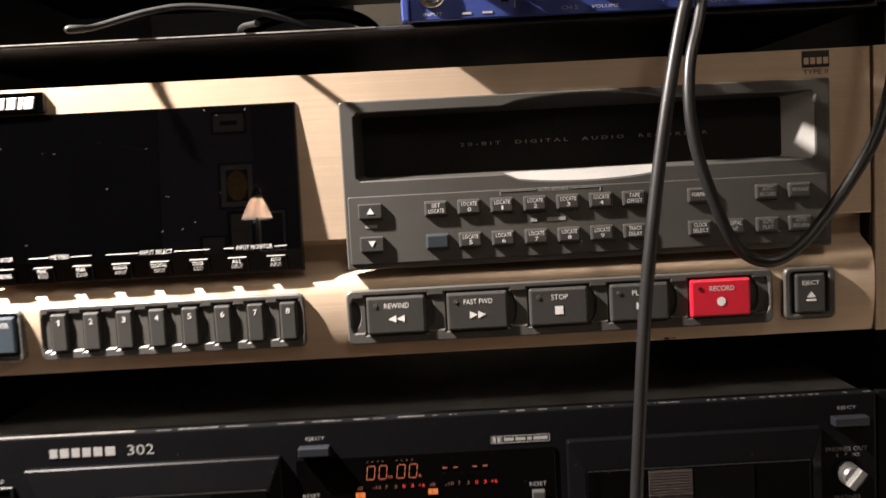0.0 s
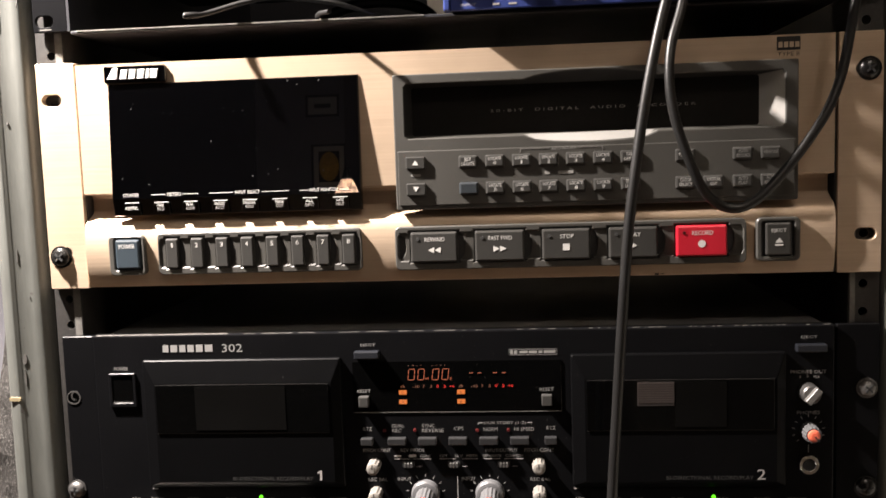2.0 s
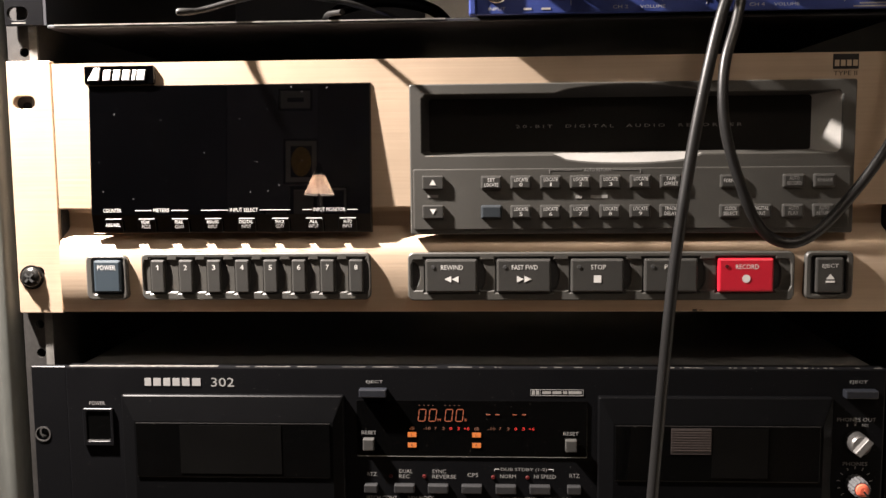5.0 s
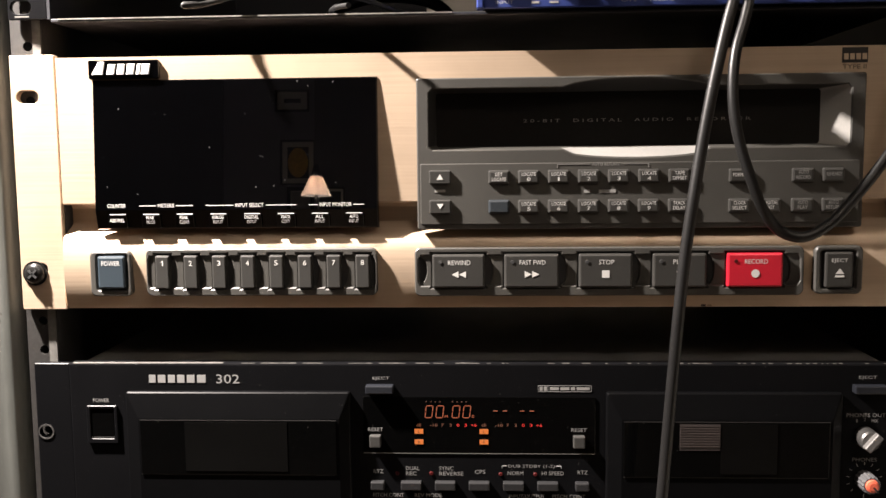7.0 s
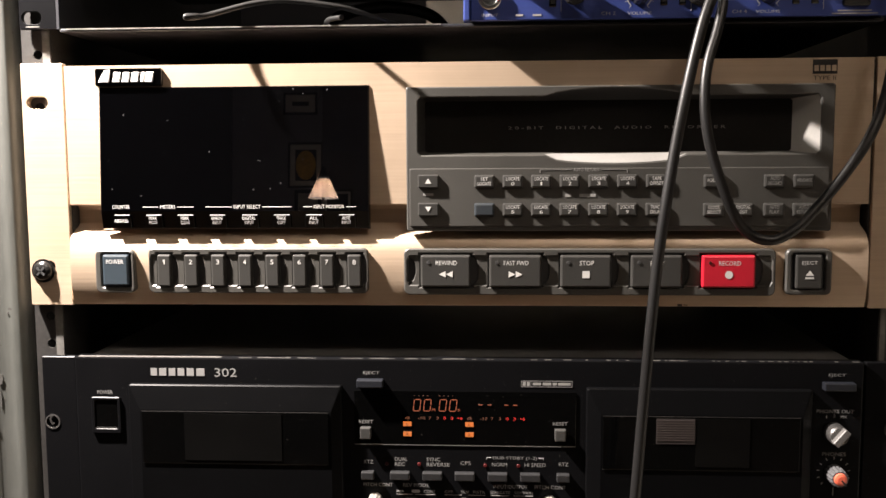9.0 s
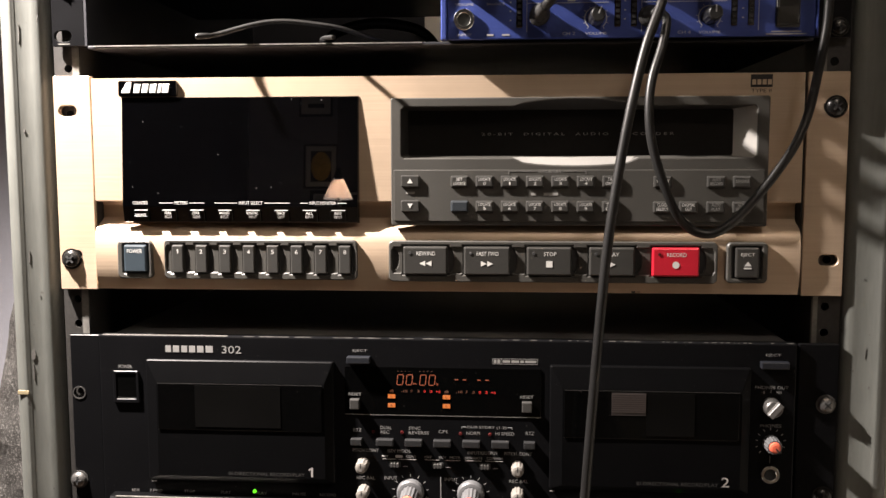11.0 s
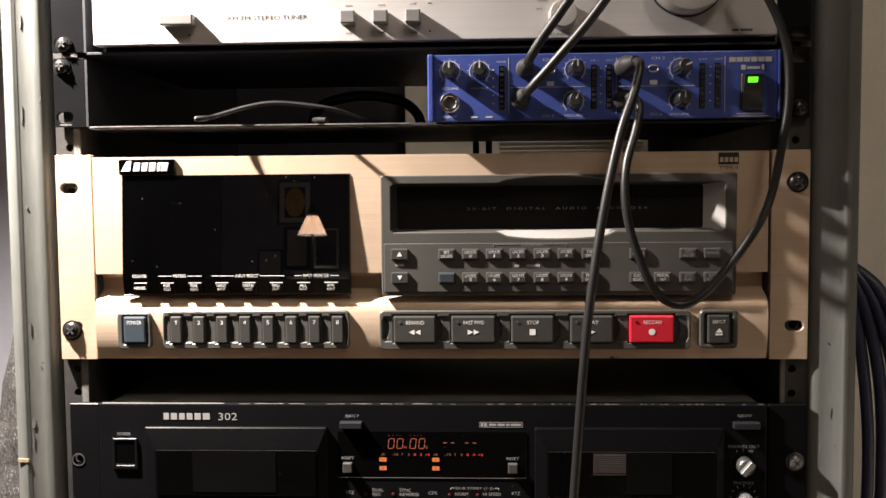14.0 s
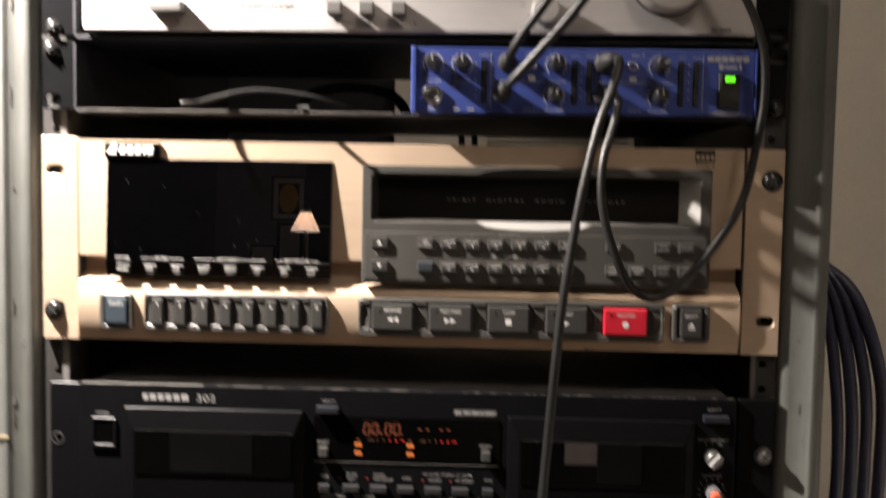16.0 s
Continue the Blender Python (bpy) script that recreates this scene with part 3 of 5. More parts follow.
def glass_y(z):
    return -0.0008 - 0.0040 * (1.1203 - z) / (1.1203 - FOLD) if z >= FOLD else -0.0048 + 0.0022 * (FOLD - z) / (FOLD - 1.0430)


def leaning(x0, x1, z0, z1, back, proud, r, ch):
    """A pad with round corners whose front follows the lean of the display."""
    loops = [[(x, back, z) for x, z in rounded(x0, x1, z0, z1, r)]]
    for inset, drop in ((0.0, ch), (ch * 0.3, ch * 0.3), (ch, 0.0)):
        loops.append([(x, glass_y(z) - proud + drop, z) for x, z in rounded(x0 + inset, x1 - inset, z0 + inset, z1 - inset, max(r - inset, 1e-4))])
    return rings(loops, True, True)


bm = bmesh.new()
lines = []
for inset, drop in ((None, 0), (0.0, 0.0007), (0.0002, 0.0002), (0.0007, 0.0)):
    q = inset or 0.0
    loop = []
    for z in (1.1203 - q, FOLD, 1.0430 + q):
        loop.append((-0.1972 + q, z))
    loop = loop + [(-0.0487 - q, z) for x, z in loop[::-1]]
    lines.append([bm.verts.new((x, 0.0 if inset is None else glass_y(z) + drop, z)) for x, z in loop])
for a, b in zip(lines, lines[1:]):
    for k in range(6):
        bm.faces.new((a[k - 1], a[k], b[k], b[k - 1]))
f = lines[-1]
bm.faces.new((f[0], f[1], f[4], f[5]))
bm.faces.new((f[1], f[2], f[3], f[4]))
disp = part("display_window", bm, BLACK_GLOSS, rec, "glossy black display window, unlit and dusty")
tabs = [-0.1853 + 0.01772 * k for k in range(8)]
tab_words = [("ABS/REL",), ("PEAK", "MODE"), ("PEAK", "CLEAR"), ("ANALOG", "INPUT"), ("DIGITAL", "INPUT"), ("TRACK", "COPY"), ("ALL", "INPUT"), ("AUTO", "INPUT")]
for x, words in zip(tabs, tab_words):
    key = part("function_key", leaning(x - 0.0050, x + 0.0050, 1.0434, 1.0503, -0.001, 0.0015, 0.0008, 0.0003), BLACK_GLOSS, rec)
    bars(key, [(x - 0.0042, x + 0.0042, 1.0506, 1.0510)], glass_y(1.0508) - 0.0002)
    if len(words) == 1:
        legend(key, words[0], x - 0.0040, x + 0.0040, 1.0468, 1.0487, glass_y(1.0487) - 0.0017)
    else:
        w = 0.00052 * len(words[0])
        legend(key, words[0], x - max(w, 0.0022), x + max(w, 0.0022), 1.0483, 1.0501, glass_y(1.0501) - 0.0017)
        w = 0.00050 * len(words[1])
        legend(key, words[1], x - max(w, 0.0022), x + max(w, 0.0022), 1.0459, 1.0477, glass_y(1.0477) - 0.0017, PRINT_GREY)
for word, a, b, l, r in (("COUNTER", -0.1905, -0.1808, 0, 0), ("METERS", -0.1637, -0.1553, -0.1735, -0.1450), ("INPUT SELECT", -0.1230, -0.1082, -0.1385, -0.0912), ("INPUT MONITOR", -0.0790, -0.0625, -0.0848, -0.0560)):
    legend(disp, word, a, b, 1.0543, 1.0563, glass_y(1.0543) - 0.0001)
    if l:
        bars(disp, [(l, a - 0.001, 1.05505, 1.0554), (b + 0.001, r, 1.05505, 1.0554)], glass_y(1.055) - 0.0001)
for k in range(9):
    x, z, h = random.uniform(-0.194, -0.075), random.uniform(1.058, 1.117), random.uniform(0.0003, 0.0014)
    a = random.uniform(-1.2, 1.2)
    bm = bmesh.new()
    p, d, w = Vector((x, glass_y(z) - 0.0001, z)), Vector((math.sin(a), 0, math.cos(a))) * h, Vector((math.cos(a), 0, -math.sin(a))) * 0.00009
    bm.faces.new([bm.verts.new(v) for v in (p - w, p + d * 0.5 + w * 0.3, p + d, p + w)])
    part("dust_fleck", bm, FLECK, disp, "pale fleck of dust on the glass")

# maker's badge: plain raised shapes in chrome on a black plinth
badge = part("badge_plinth", pad(-0.1985, -0.1613, 1.1206, 1.1305, 0.0, -0.0022, 0.0012, 0.0006), BLACK_GLOSS, rec, "black badge plinth with plain chrome shapes")
bx = -0.1966
for k, w in enumerate((0.0080, 0.0052, 0.0050, 0.0052, 0.0026, 0.0056)):
    lean, z0, z1 = (0.0040 if k == 0 else 0.0010), 1.1228, (1.1294 if k == 0 else 1.1282)
    top = [(bx, z0), (bx + w * 0.74, z0), (bx + w * 0.74 + lean * (0.3 if k == 0 else 1), z1), (bx + lean, z1)]
    part("badge_shape", plate(top, [], -0.0022, -0.0030, 0.0003), PRINT_WHITE, badge)
    bx += w

# tape slot module
MY = -0.0058
x0, x1, z0, z1 = -0.0285, 0.1945, 1.0420, 1.1185
arc_low = [(0.045 + 0.074 * k / 12, 1.0825 - 0.0046 * math.sin(math.pi * k / 12) ** 0.4) for k in range(13)]
arc_high = [(0.119 - 0.074 * k / 12, 1.1130 + 0.0042 * math.sin(math.pi * k / 12) ** 0.6) for k in range(13)]
mouth = [(-0.0205, 1.0825), *arc_low, (0.1858, 1.0825), (0.1875, 1.0842), (0.1875, 1.1112), (0.1858, 1.1130), *arc_high, (-0.0205, 1.1130), (-0.0222, 1.1112), (-0.0222, 1.0842)]
part("tape_bezel", plate(rounded(x0, x1, z0, z1, 0.0012), [mouth], 0.0, MY, 0.0006), GREY_PLASTIC, rec, "moulded grey bezel round the tape slot")
inner = [(-0.0180, 1.0840), *[(x, 1.0840) for x, z in arc_low], (0.1748, 1.0840), (0.1758, 1.0850), (0.1758, 1.1104), (0.1748, 1.1114), *[(x, 1.1114) for x, z in arc_high], (-0.0180, 1.1114), (-0.0190, 1.1104), (-0.0190, 1.0850)]
bm = rings([[(x, MY + 0.0008, z) for x, z in mouth], [(x, 0.0052, z) for x, z in inner]], False, False)
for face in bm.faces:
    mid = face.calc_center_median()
    # Faces take a lit or shaded tone by where lamplight falls.
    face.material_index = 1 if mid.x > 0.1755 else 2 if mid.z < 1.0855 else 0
smooth(part("slot_throat", bm, [THROAT_SHADED, THROAT_LIT, GREY_PLASTIC], rec), 45)
bm = bmesh.new()
strip = [[bm.verts.new((x, MY + 0.0007 if i == 0 else 0.0035, z + 0.0002 if i == 0 else 1.0834)) for x, z in arc_low] for i in (0, 1)]
for a, b, c, d in zip(strip[0], strip[0][1:], strip[1][1:], strip[1]):
    bm.faces.new((a, b, c, d))
smooth(part("finger_scoop", bm, SCOOP_LIT, rec, "finger scoop under the tape slot, paled for lamplight"))
flap = part("slot_flap", block(-0.0200, 0.1770, 0.0050, 0.0062, 1.0830, 1.1124), FLAP_BLACK, rec, "smoked black flap across the tape slot")
legend(flap, " ".join("20-BIT  DIGITAL  AUDIO  RECORDER"), 0.0260, 0.1415, 1.0962, 1.0978, 0.0050, PRINT_DIM)
ctrl = part("control_field", pad(-0.0268, 0.1925, 1.0445, 1.0755, MY + 0.0004, MY - 0.0006, 0.0008, 0.0004), GREY_PLASTIC, rec)
CY = MY - 0.0006
rows2 = {0: ["SET|LOCATE", "LOCATE|0", "LOCATE|1", "LOCATE|2", "LOCATE|3", "LOCATE|4", "TAPE|OFFSET"], 1: ["", "LOCATE|5", "LOCATE|6", "LOCATE|7", "LOCATE|8", "LOCATE|9", "TRACK|DELAY"]}
KW, KH, KY = 0.0107, 0.0070, CY - 0.0017


def small_key(x, z, words, dim=False):
    """A locate key with its top-left corner at x, z."""
    blank = words == ""
    key = part("locate_key", pad(x, x + KW, z - KH, z, CY, KY, 0.0008, 0.0011, 2), SLATE_KEY if blank else KEY_PLASTIC, rec)
    two = words.split("|") if words else []
    ink = PRINT_DIM if dim else PRINT_WHITE
    for k, w in enumerate(two):
        half = 0.0004 if w == "1" else min(0.00054 * len(w) + 0.0003, 0.0037)
        c = z - (0.0012 + 0.0025 * k) if len(two) > 1 else z - 0.0022
        legend(key, w, x + KW / 2 - half, x + KW / 2 + half, c - 0.0018, c, KY, ink)


for row, words in rows2.items():
    for k, w in enumerate(words):
        small_key(0.0078 + 0.01505 * k, 1.0720 - 0.0150 * row, w)
for x, row, w, dim in ((0.1280, 0, "FORMAT", False), (0.1280, 1, "CLOCK|SELECT", False), (0.1432, 1, "DIGITAL|OUT", False), (0.1590, 0, "AUTO|RECORD", True), (0.1590, 1, "AUTO|PLAY", True), (0.1740, 0, "REHEARSE", True), (0.1740, 1, "AUTO|RETURN", True)):
    small_key(x, 1.0718 - 0.0150 * row, w, dim)
for z, up in ((1.0722, 1), (1.0572, -1)):
    key = part("arrow_key", pad(-0.0222, -0.0112, z - 0.0070, z, CY, KY, 0.0007, 0.0006, 2), KEY_PLASTIC, rec)
    c = z - 0.0033
    shape(key, [(-0.0184, c - 0.0014 * up), (-0.0150, c - 0.0014 * up), (-0.0167, c + 0.0014 * up)], KY)
bars(ctrl, [(-0.0195, -0.0140, 1.0610, 1.0624)], CY, PRINT_DIM)
bars(ctrl, [(0.0425, 0.0590, 1.0745, 1.0747), (0.0745, 0.0885, 1.0745, 1.0747), (0.0425, 0.0428, 1.0728, 1.0745), (0.0882, 0.0885, 1.0728, 1.0745)], CY, PRINT_DIM)
legend(ctrl, "AUTO RETURN", 0.0600, 0.0735, 1.0738, 1.0753, CY, PRINT_DIM)
bars(ctrl, [(0.0560, 0.0590, 1.0602, 1.0618), (0.0635, 0.0720, 1.0602, 1.0618)], CY, PRINT_DIM)

# square badge of the tape format, drawn as plain shapes
mark = bars(rec, [(0.1842, 0.1968, 1.1237, 1.1312)], 0.0, PRINT_BLACK, "format_mark")
bars(mark, [(0.1850 + 0.0030 * k, 0.1872 + 0.0030 * k, 1.1252, 1.1282) for k in range(4)], -0.00025, GOLD)
legend(mark, "TYPE II", 0.1846, 0.1962, 1.1206, 1.1228, 0.0, PRINT_BLACK)

# lower lip: power, channel keys, transport, eject
LY, KEYF = -0.0058, -0.0068
bez = part("power_bezel", plate(rounded(-0.2012, -0.1790, 1.0080, 1.0318, 0.0030, 4), [rounded(-0.1975, -0.1812, 1.0112, 1.0298, 0.0012)], 0.004, LY, 0.0008), GREY_PLASTIC, rec)
part("power_well", block(-0.2000, -0.1800, -0.0036, 0.0032, 1.0095, 1.0310), WELL_BLACK, rec)
key = part("power_key", pad(-0.1968, -0.1820, 1.0118, 1.0292, 0.003, KEYF, 0.0012, 0.0012), BLUE_KEY, rec, "slate blue power key")
legend(key, "POWER", -0.1943, -0.1847, 1.0241, 1.0266, KEYF)


def key_hole(a, b, z0, z1, bulge):
    """The opening round a key, with a half-oval finger scoop on one side."""
    c, h = (z0 + z1) / 2, (z1 - z0) / 2 - 0.0012
    arc = [(b + bulge * math.cos(w), c + h * math.sin(w)) for w in (radians(-90 + 180 * k / 10) for k in range(11))]
    return [(a, z0), (b, z0), *arc, (b, z1), (a, z1)]


kx = [-0.1622 + 0.01500 * k for k in range(8)]
low, high = [], []
for x in kx:
    low += [(x - 0.0046, 1.0124), (x - 0.0046, 1.0115), (x + 0.0046, 1.0115), (x + 0.0046, 1.0124)]
    high += [(x - 0.0046, 1.0288), (x - 0.0046, 1.0302), (x + 0.0046, 1.0302), (x + 0.0046, 1.0288)]
hole = [(-0.1690, 1.0124), *low, (-0.0520, 1.0124), (-0.0508, 1.0150), (-0.0508, 1.0262), (-0.0520, 1.0288), *high[::-1], (-0.1690, 1.0288), (-0.1700, 1.0262), (-0.1700, 1.0150)]
part("channel_bezel", plate(rounded(-0.1712, -0.0498, 1.0080, 1.0328, 0.0030, 4), [hole], 0.004, LY, 0.0007), GREY_PLASTIC, rec, "moulded grey bezel with eight scooped wells")
part("channel_saddle", plate(rounded(-0.1705, -0.0504, 1.0088, 1.0320, 0.0020), [key_hole(x - 0.0042, x + 0.0042, 1.01155, 1.0298, 0.0030) for x in kx], 0.004, LY + 0.0009, 0.0003), GREY_PLASTIC, rec)
part("channel_well", block(-0.1700, -0.0510, -0.0035, 0.0032, 1.0095, 1.0318), WELL_BLACK, rec)
for k, x in enumerate(kx):
    key = part("channel_key", pad(x - 0.0038, x + 0.0038, 1.0117, 1.0293, 0.003, KEYF, 0.0010, 0.0009), KEY_PLASTIC, rec)
    if k == 0:
        one(key, x - 0.0007, 1.0240, 0.0026, KEYF)
    else:
        legend(key, str(k + 1), x - 0.0009, x + 0.0009, 1.0240, 1.0266, KEYF)

tk = [(-0.0212, 0.0058), (0.0157, 0.0437), (0.0537, 0.0807), (0.0910, 0.1180), (0.1282, 0.1560)]
low, high = [], []
edge = -0.0272
low.append((edge, 1.0128))
for a, b in tk:
    low += [(a - 0.0010, 1.0128), (a - 0.0010, 1.0116), (b + 0.0010, 1.0116), (b + 0.0010, 1.0128)]
    high += [(a - 0.0010, 1.0286), (a - 0.0010, 1.0300), (b + 0.0010, 1.0300), (b + 0.0010, 1.0286)]
low.append((0.1635, 1.0128))
hole = low + [(0.1648, 1.0150), (0.1648, 1.0262), (0.1635, 1.0286)] + high[::-1] + [(edge, 1.0286), (edge - 0.0012, 1.0262), (edge - 0.0012, 1.0150)]
part("transport_bezel", plate(rounded(-0.0303, 0.1668, 1.0075, 1.0325, 0.0030, 4), [hole], 0.004, LY, 0.0006), GREY_PLASTIC, rec, "moulded grey bezel round the five transport keys")
part("transport_saddle", plate(rounded(-0.0296, 0.1662, 1.0083, 1.0318, 0.0020), [key_hole(a - 0.0006, b + 0.0006, 1.01165, 1.0298, 0.0036) for a, b in tk] + [key_hole(-0.0281, -0.0279, 1.0128, 1.0288, 0.0040)], 0.004, LY + 0.0009, 0.0003), GREY_PLASTIC, rec)
part("transport_well", block(-0.0290, 0.1655, -0.0035, 0.0032, 1.0090, 1.0312), WELL_BLACK, rec)
for (a, b), word in zip(tk, ("REWIND", "FAST FWD", "STOP", "PLAY", "RECORD")):
    key = part("transport_key", pad(a, b, 1.0118, 1.0292, 0.004, KEYF - 0.0006, 0.0010, 0.0011), RED_KEY if word == "RECORD" else KEY_PLASTIC, rec, "red record key" if word == "RECORD" else "")
    f, c, cz = KEYF - 0.0006, (a + b) / 2, 1.0189
    half = 0.00095 * len(word) if word != "FAST FWD" else 0.0066
    legend(key, word, c - half + 0.0004, c + half + 0.0004, 1.0238, 1.0262, f)
    part("key_lamp", turned((a + 0.0042, f + 0.0004, 1.0252), (0, -1, 0), ((0, 0.0011), (0.0007, 0.0009)), 12), LED_OFF_RED if word == "RECORD" else WELL_BLACK, key)
    if word == "REWIND":
        for s in (-0.0036, 0.0002):
            shape(key, [(c + s, cz), (c + s + 0.0036, cz - 0.0017), (c + s + 0.0036, cz + 0.0017)], f)
    elif word == "FAST FWD":
        for s in (-0.0036, 0.0002):
            shape(key, [(c + s, cz - 0.0017), (c + s + 0.0036, cz), (c + s, cz + 0.0017)], f)
    elif word == "STOP":
        shape(key, [(c - 0.0019, cz - 0.0019), (c + 0.0019, cz - 0.0019), (c + 0.0019, cz + 0.0019), (c - 0.0019, cz + 0.0019)], f)
    elif word == "PLAY":
        shape(key, [(c - 0.0016, cz - 0.0018), (c + 0.0022, cz), (c - 0.0016, cz + 0.0018)], f)
    else:
        shape(key, circle(c, cz, 0.0021, 16), f)
part("eject_bezel", plate(rounded(0.1720, 0.1960, 1.0080, 1.0325, 0.0030, 4), [rounded(0.1752, 0.1925, 1.0108, 1.0300, 0.0012)], 0.004, LY, 0.0008), GREY_PLASTIC, rec)
part("eject_well", block(0.1730, 0.1950, -0.0036, 0.0032, 1.0095, 1.0312), WELL_BLACK, rec)
key = part("eject_key", pad(0.1770, 0.1908, 1.0113, 1.0294, 0.003, KEYF, 0.0010, 0.0010), KEY_PLASTIC, rec)
legend(key, "EJECT", 0.1800, 0.1880, 1.0238, 1.0262, KEYF)
shape(key, [(0.1819, 1.0184), (0.1863, 1.0184), (0.1841, 1.0212)], KEYF)
bars(key, [(0.1819, 0.1863, 1.0167, 1.0176)], KEYF)
bars(rec, [(0.1172, 0.1196, 1.0008, 1.0019), (0.1204, 0.1226, 1.0012, 1.0016)], 0.0006, PRINT_BLACK, "chipped_mark")


# ---- black double cassette deck ----
deck = thing("cassette_deck", (0, 0, 0.80), "black double cassette deck with amber display, rubbed along its top edge", "cassette deck")
DT, DB, PY = 0.9712, 0.800, -0.0022
part("front_panel", block(-0.2172, 0.2160, PY, 0.006, DB, DT, 0.0009), BLACK_METAL, deck)
x = -0.2150
while x < 0.2130:
    u = (x + 0.215) / 0.43
    run = random.uniform(0.0015, 0.006) * (2.6 if u < 0.16 else 1.0 if u < 0.5 else 0.45)
    if random.random() < (0.97 if u < 0.18 else 0.55 if u < 0.5 else 0.30):
        deep = random.uniform(0.0001, 0.0005) if u > 0.18 else 0.0010
        part("rubbed_or_lit_edge", block(x, min(x + run, 0.2138), PY + 0.0006, PY + 0.0006 + deep * 2.2, DT - 0.0004, DT + 0.00012), WORN_OR_LIT_EDGE, deck, "paint rubbed to bare metal along the top edge")
    x += run
part("chassis", block(-0.214, 0.214, 0.0062, 0.27, DB + 0.003, DT - 0.0015, 0.001), DECK_CASE, deck)
for side in (-1, 1):
    lo, hi = sorted((side * 0.2178, side * (0.2372 if side < 0 else 0.2413)))
    ez = (0.9330, 0.8755)
    slots = [rounded(side * 0.2345 - 0.0050, side * 0.2345 + 0.0050, z - 0.0036, z + 0.0036, 0.0035, 5) for z in ez] if side > 0 else [rounded(-0.2362, -0.2285, z - 0.0036, z + 0.0036, 0.0034, 5) for z in ez]
    part("ear", plate(rounded(lo, hi, DB, DT - 0.0005, 0.0005), slots, 0.0040, 0.0002, 0.0004), BLACK_METAL, deck)
part("slot_rim", plate(rounded(-0.2366, -0.2280, 0.9288, 0.9372, 0.0040, 5), [rounded(-0.2360, -0.2287, 0.9296, 0.9364, 0.0034, 5)], 0.0001, -0.0002, 0.0), STEEL, deck)
screw(-0.2345, 0.0, 0.8755, "bright steel cross-head screw in the deck's ear", STEEL, 0.0050)
screw(0.2345, 0.0, 0.9340, "bright steel cross-head screw in the deck's ear", STEEL, 0.0050)
screw(0.2345, 0.0, 0.8765, "dark recessed screw in the deck's ear", SCREW_BLACK)

# maker's name as plain bars, with the model number beside it
mk = -0.1735
marks = []
for w in (0.0048, 0.0055, 0.0050, 0.0052, 0.0055, 0.0062):
    marks.append((mk, mk + w * 0.74, 0.9608, 0.9650))
    mk += w
bars(deck, marks, PY, DECK_PRINT, "maker_mark")
legend(deck, "302", -0.1372, -0.1247, 0.9604, 0.9653, PY, DECK_PRINT)
sw = part("power_switch", plate(rounded(-0.2080, -0.1912, 0.9278, 0.9484, 0.0008), [rounded(-0.2060, -0.1930, 0.9304, 0.9468, 0.0006)], PY, PY - 0.0014, 0.0003), BLACK_METAL, deck)
part("rocker", pad(-0.2058, -0.1932, 0.9306, 0.9466, PY - 0.0001, PY - 0.0008, 0.0006, 0.0003), WINDOW_BLACK, sw)
part("rocker_edge", block(-0.2056, -0.1934, PY - 0.0012, PY - 0.0008, 0.9308, 0.9311), DOOR_EDGE, sw)
legend(deck, "POWER", -0.2045, -0.1958, 0.9500, 0.9521, PY, DECK_PRINT)


def cassette_door(x0, x1, number):
    z0, z1 = 0.8785, 0.9565
    f = PY - 0.0062
    a = [(x, PY, z) for x, z in rounded(x0, x1, z0, z1, 0.0010)]
    b = [(x, PY - 0.0030, z) for x, z in rounded(x0, x1, z0, z1, 0.0010)]
    c = [(x, PY - 0.0036, z) for x, z in rounded(x0 + 0.0006, x1 - 0.0006, z0 + 0.0006, z1 - 0.0006, 0.0010)]
    d = [(x, f, z) for x, z in rounded(x0 + 0.0075, x1 - 0.0055, z0 + 0.004, z1 - 0.0135, 0.0006)]
    door = part("cassette_door", rings([a, b, c, d], True, True), DECK_DOOR, deck, "bevelled black cassette door with a smoked window")
    w0, w1, v0, v1 = x0 + 0.0085, x1 - 0.0070, 0.9128, 0.9422
    win = part("window", pad(w0, w1, v0, v1, f + 0.001, f - 0.0006, 0.0006, 0.0003), WINDOW_BLACK, door)
    bars(door, [(w0, w1, v1 - 0.0001, v1 + 0.00015), (w0, w1 - 0.001, v0 - 0.00015, v0 + 0.00005)], f - 0.0003, DOOR_EDGE, "window_edge")
    if number == "1":
        part("cassette", block(w0 + 0.024, w1 - 0.026, f - 0.00085, f - 0.00065, v0 + 0.002, v1 - 0.001), CASSETTE, door, "smoked cassette shell seen through the window")
    else:
        lab = part("cassette_label", block(w0 + 0.0285, w0 + 0.0490, f - 0.00085, f - 0.00065, v0 + 0.0145, v1 - 0.001), PAPER_TAPE, door, "brown ruled cassette label")
        bars(door, [(w0 + 0.0285, w0 + 0.0490, v1 - 0.0022 - 0.00135 * k, v1 - 0.0017 - 0.00135 * k) for k in range(9)], f - 0.00086, LABEL_LINE, "label_rule")
        part("cassette", block(w0 + 0.0495, w0 + 0.078, f - 0.00085, f - 0.00065, v0 + 0.002, v1 - 0.001), CASSETTE, door)
    if number == "1":
        one(door, x1 - 0.0162, 0.8838, 0.0060, f, PRINT_GREY)
    else:
        legend(door, number, x1 - 0.0165, x1 - 0.0118, 0.8838, 0.8898, f, PRINT_GREY)
    legend(door, "BI-DIRECTIONAL RECORD/PLAY", x1 - 0.067, x1 - 0.0185, 0.8838, 0.8860, f, DOOR_PRINT)
    bars(deck, [(x0 + 0.0005, x0 + 0.0035, 0.8762, 0.8768)], PY, PRINT_GREY, "pivot_mark")
    return door


cassette_door(-0.1855, -0.0655, "1")
cassette_door(0.0685, 0.1885, "2")

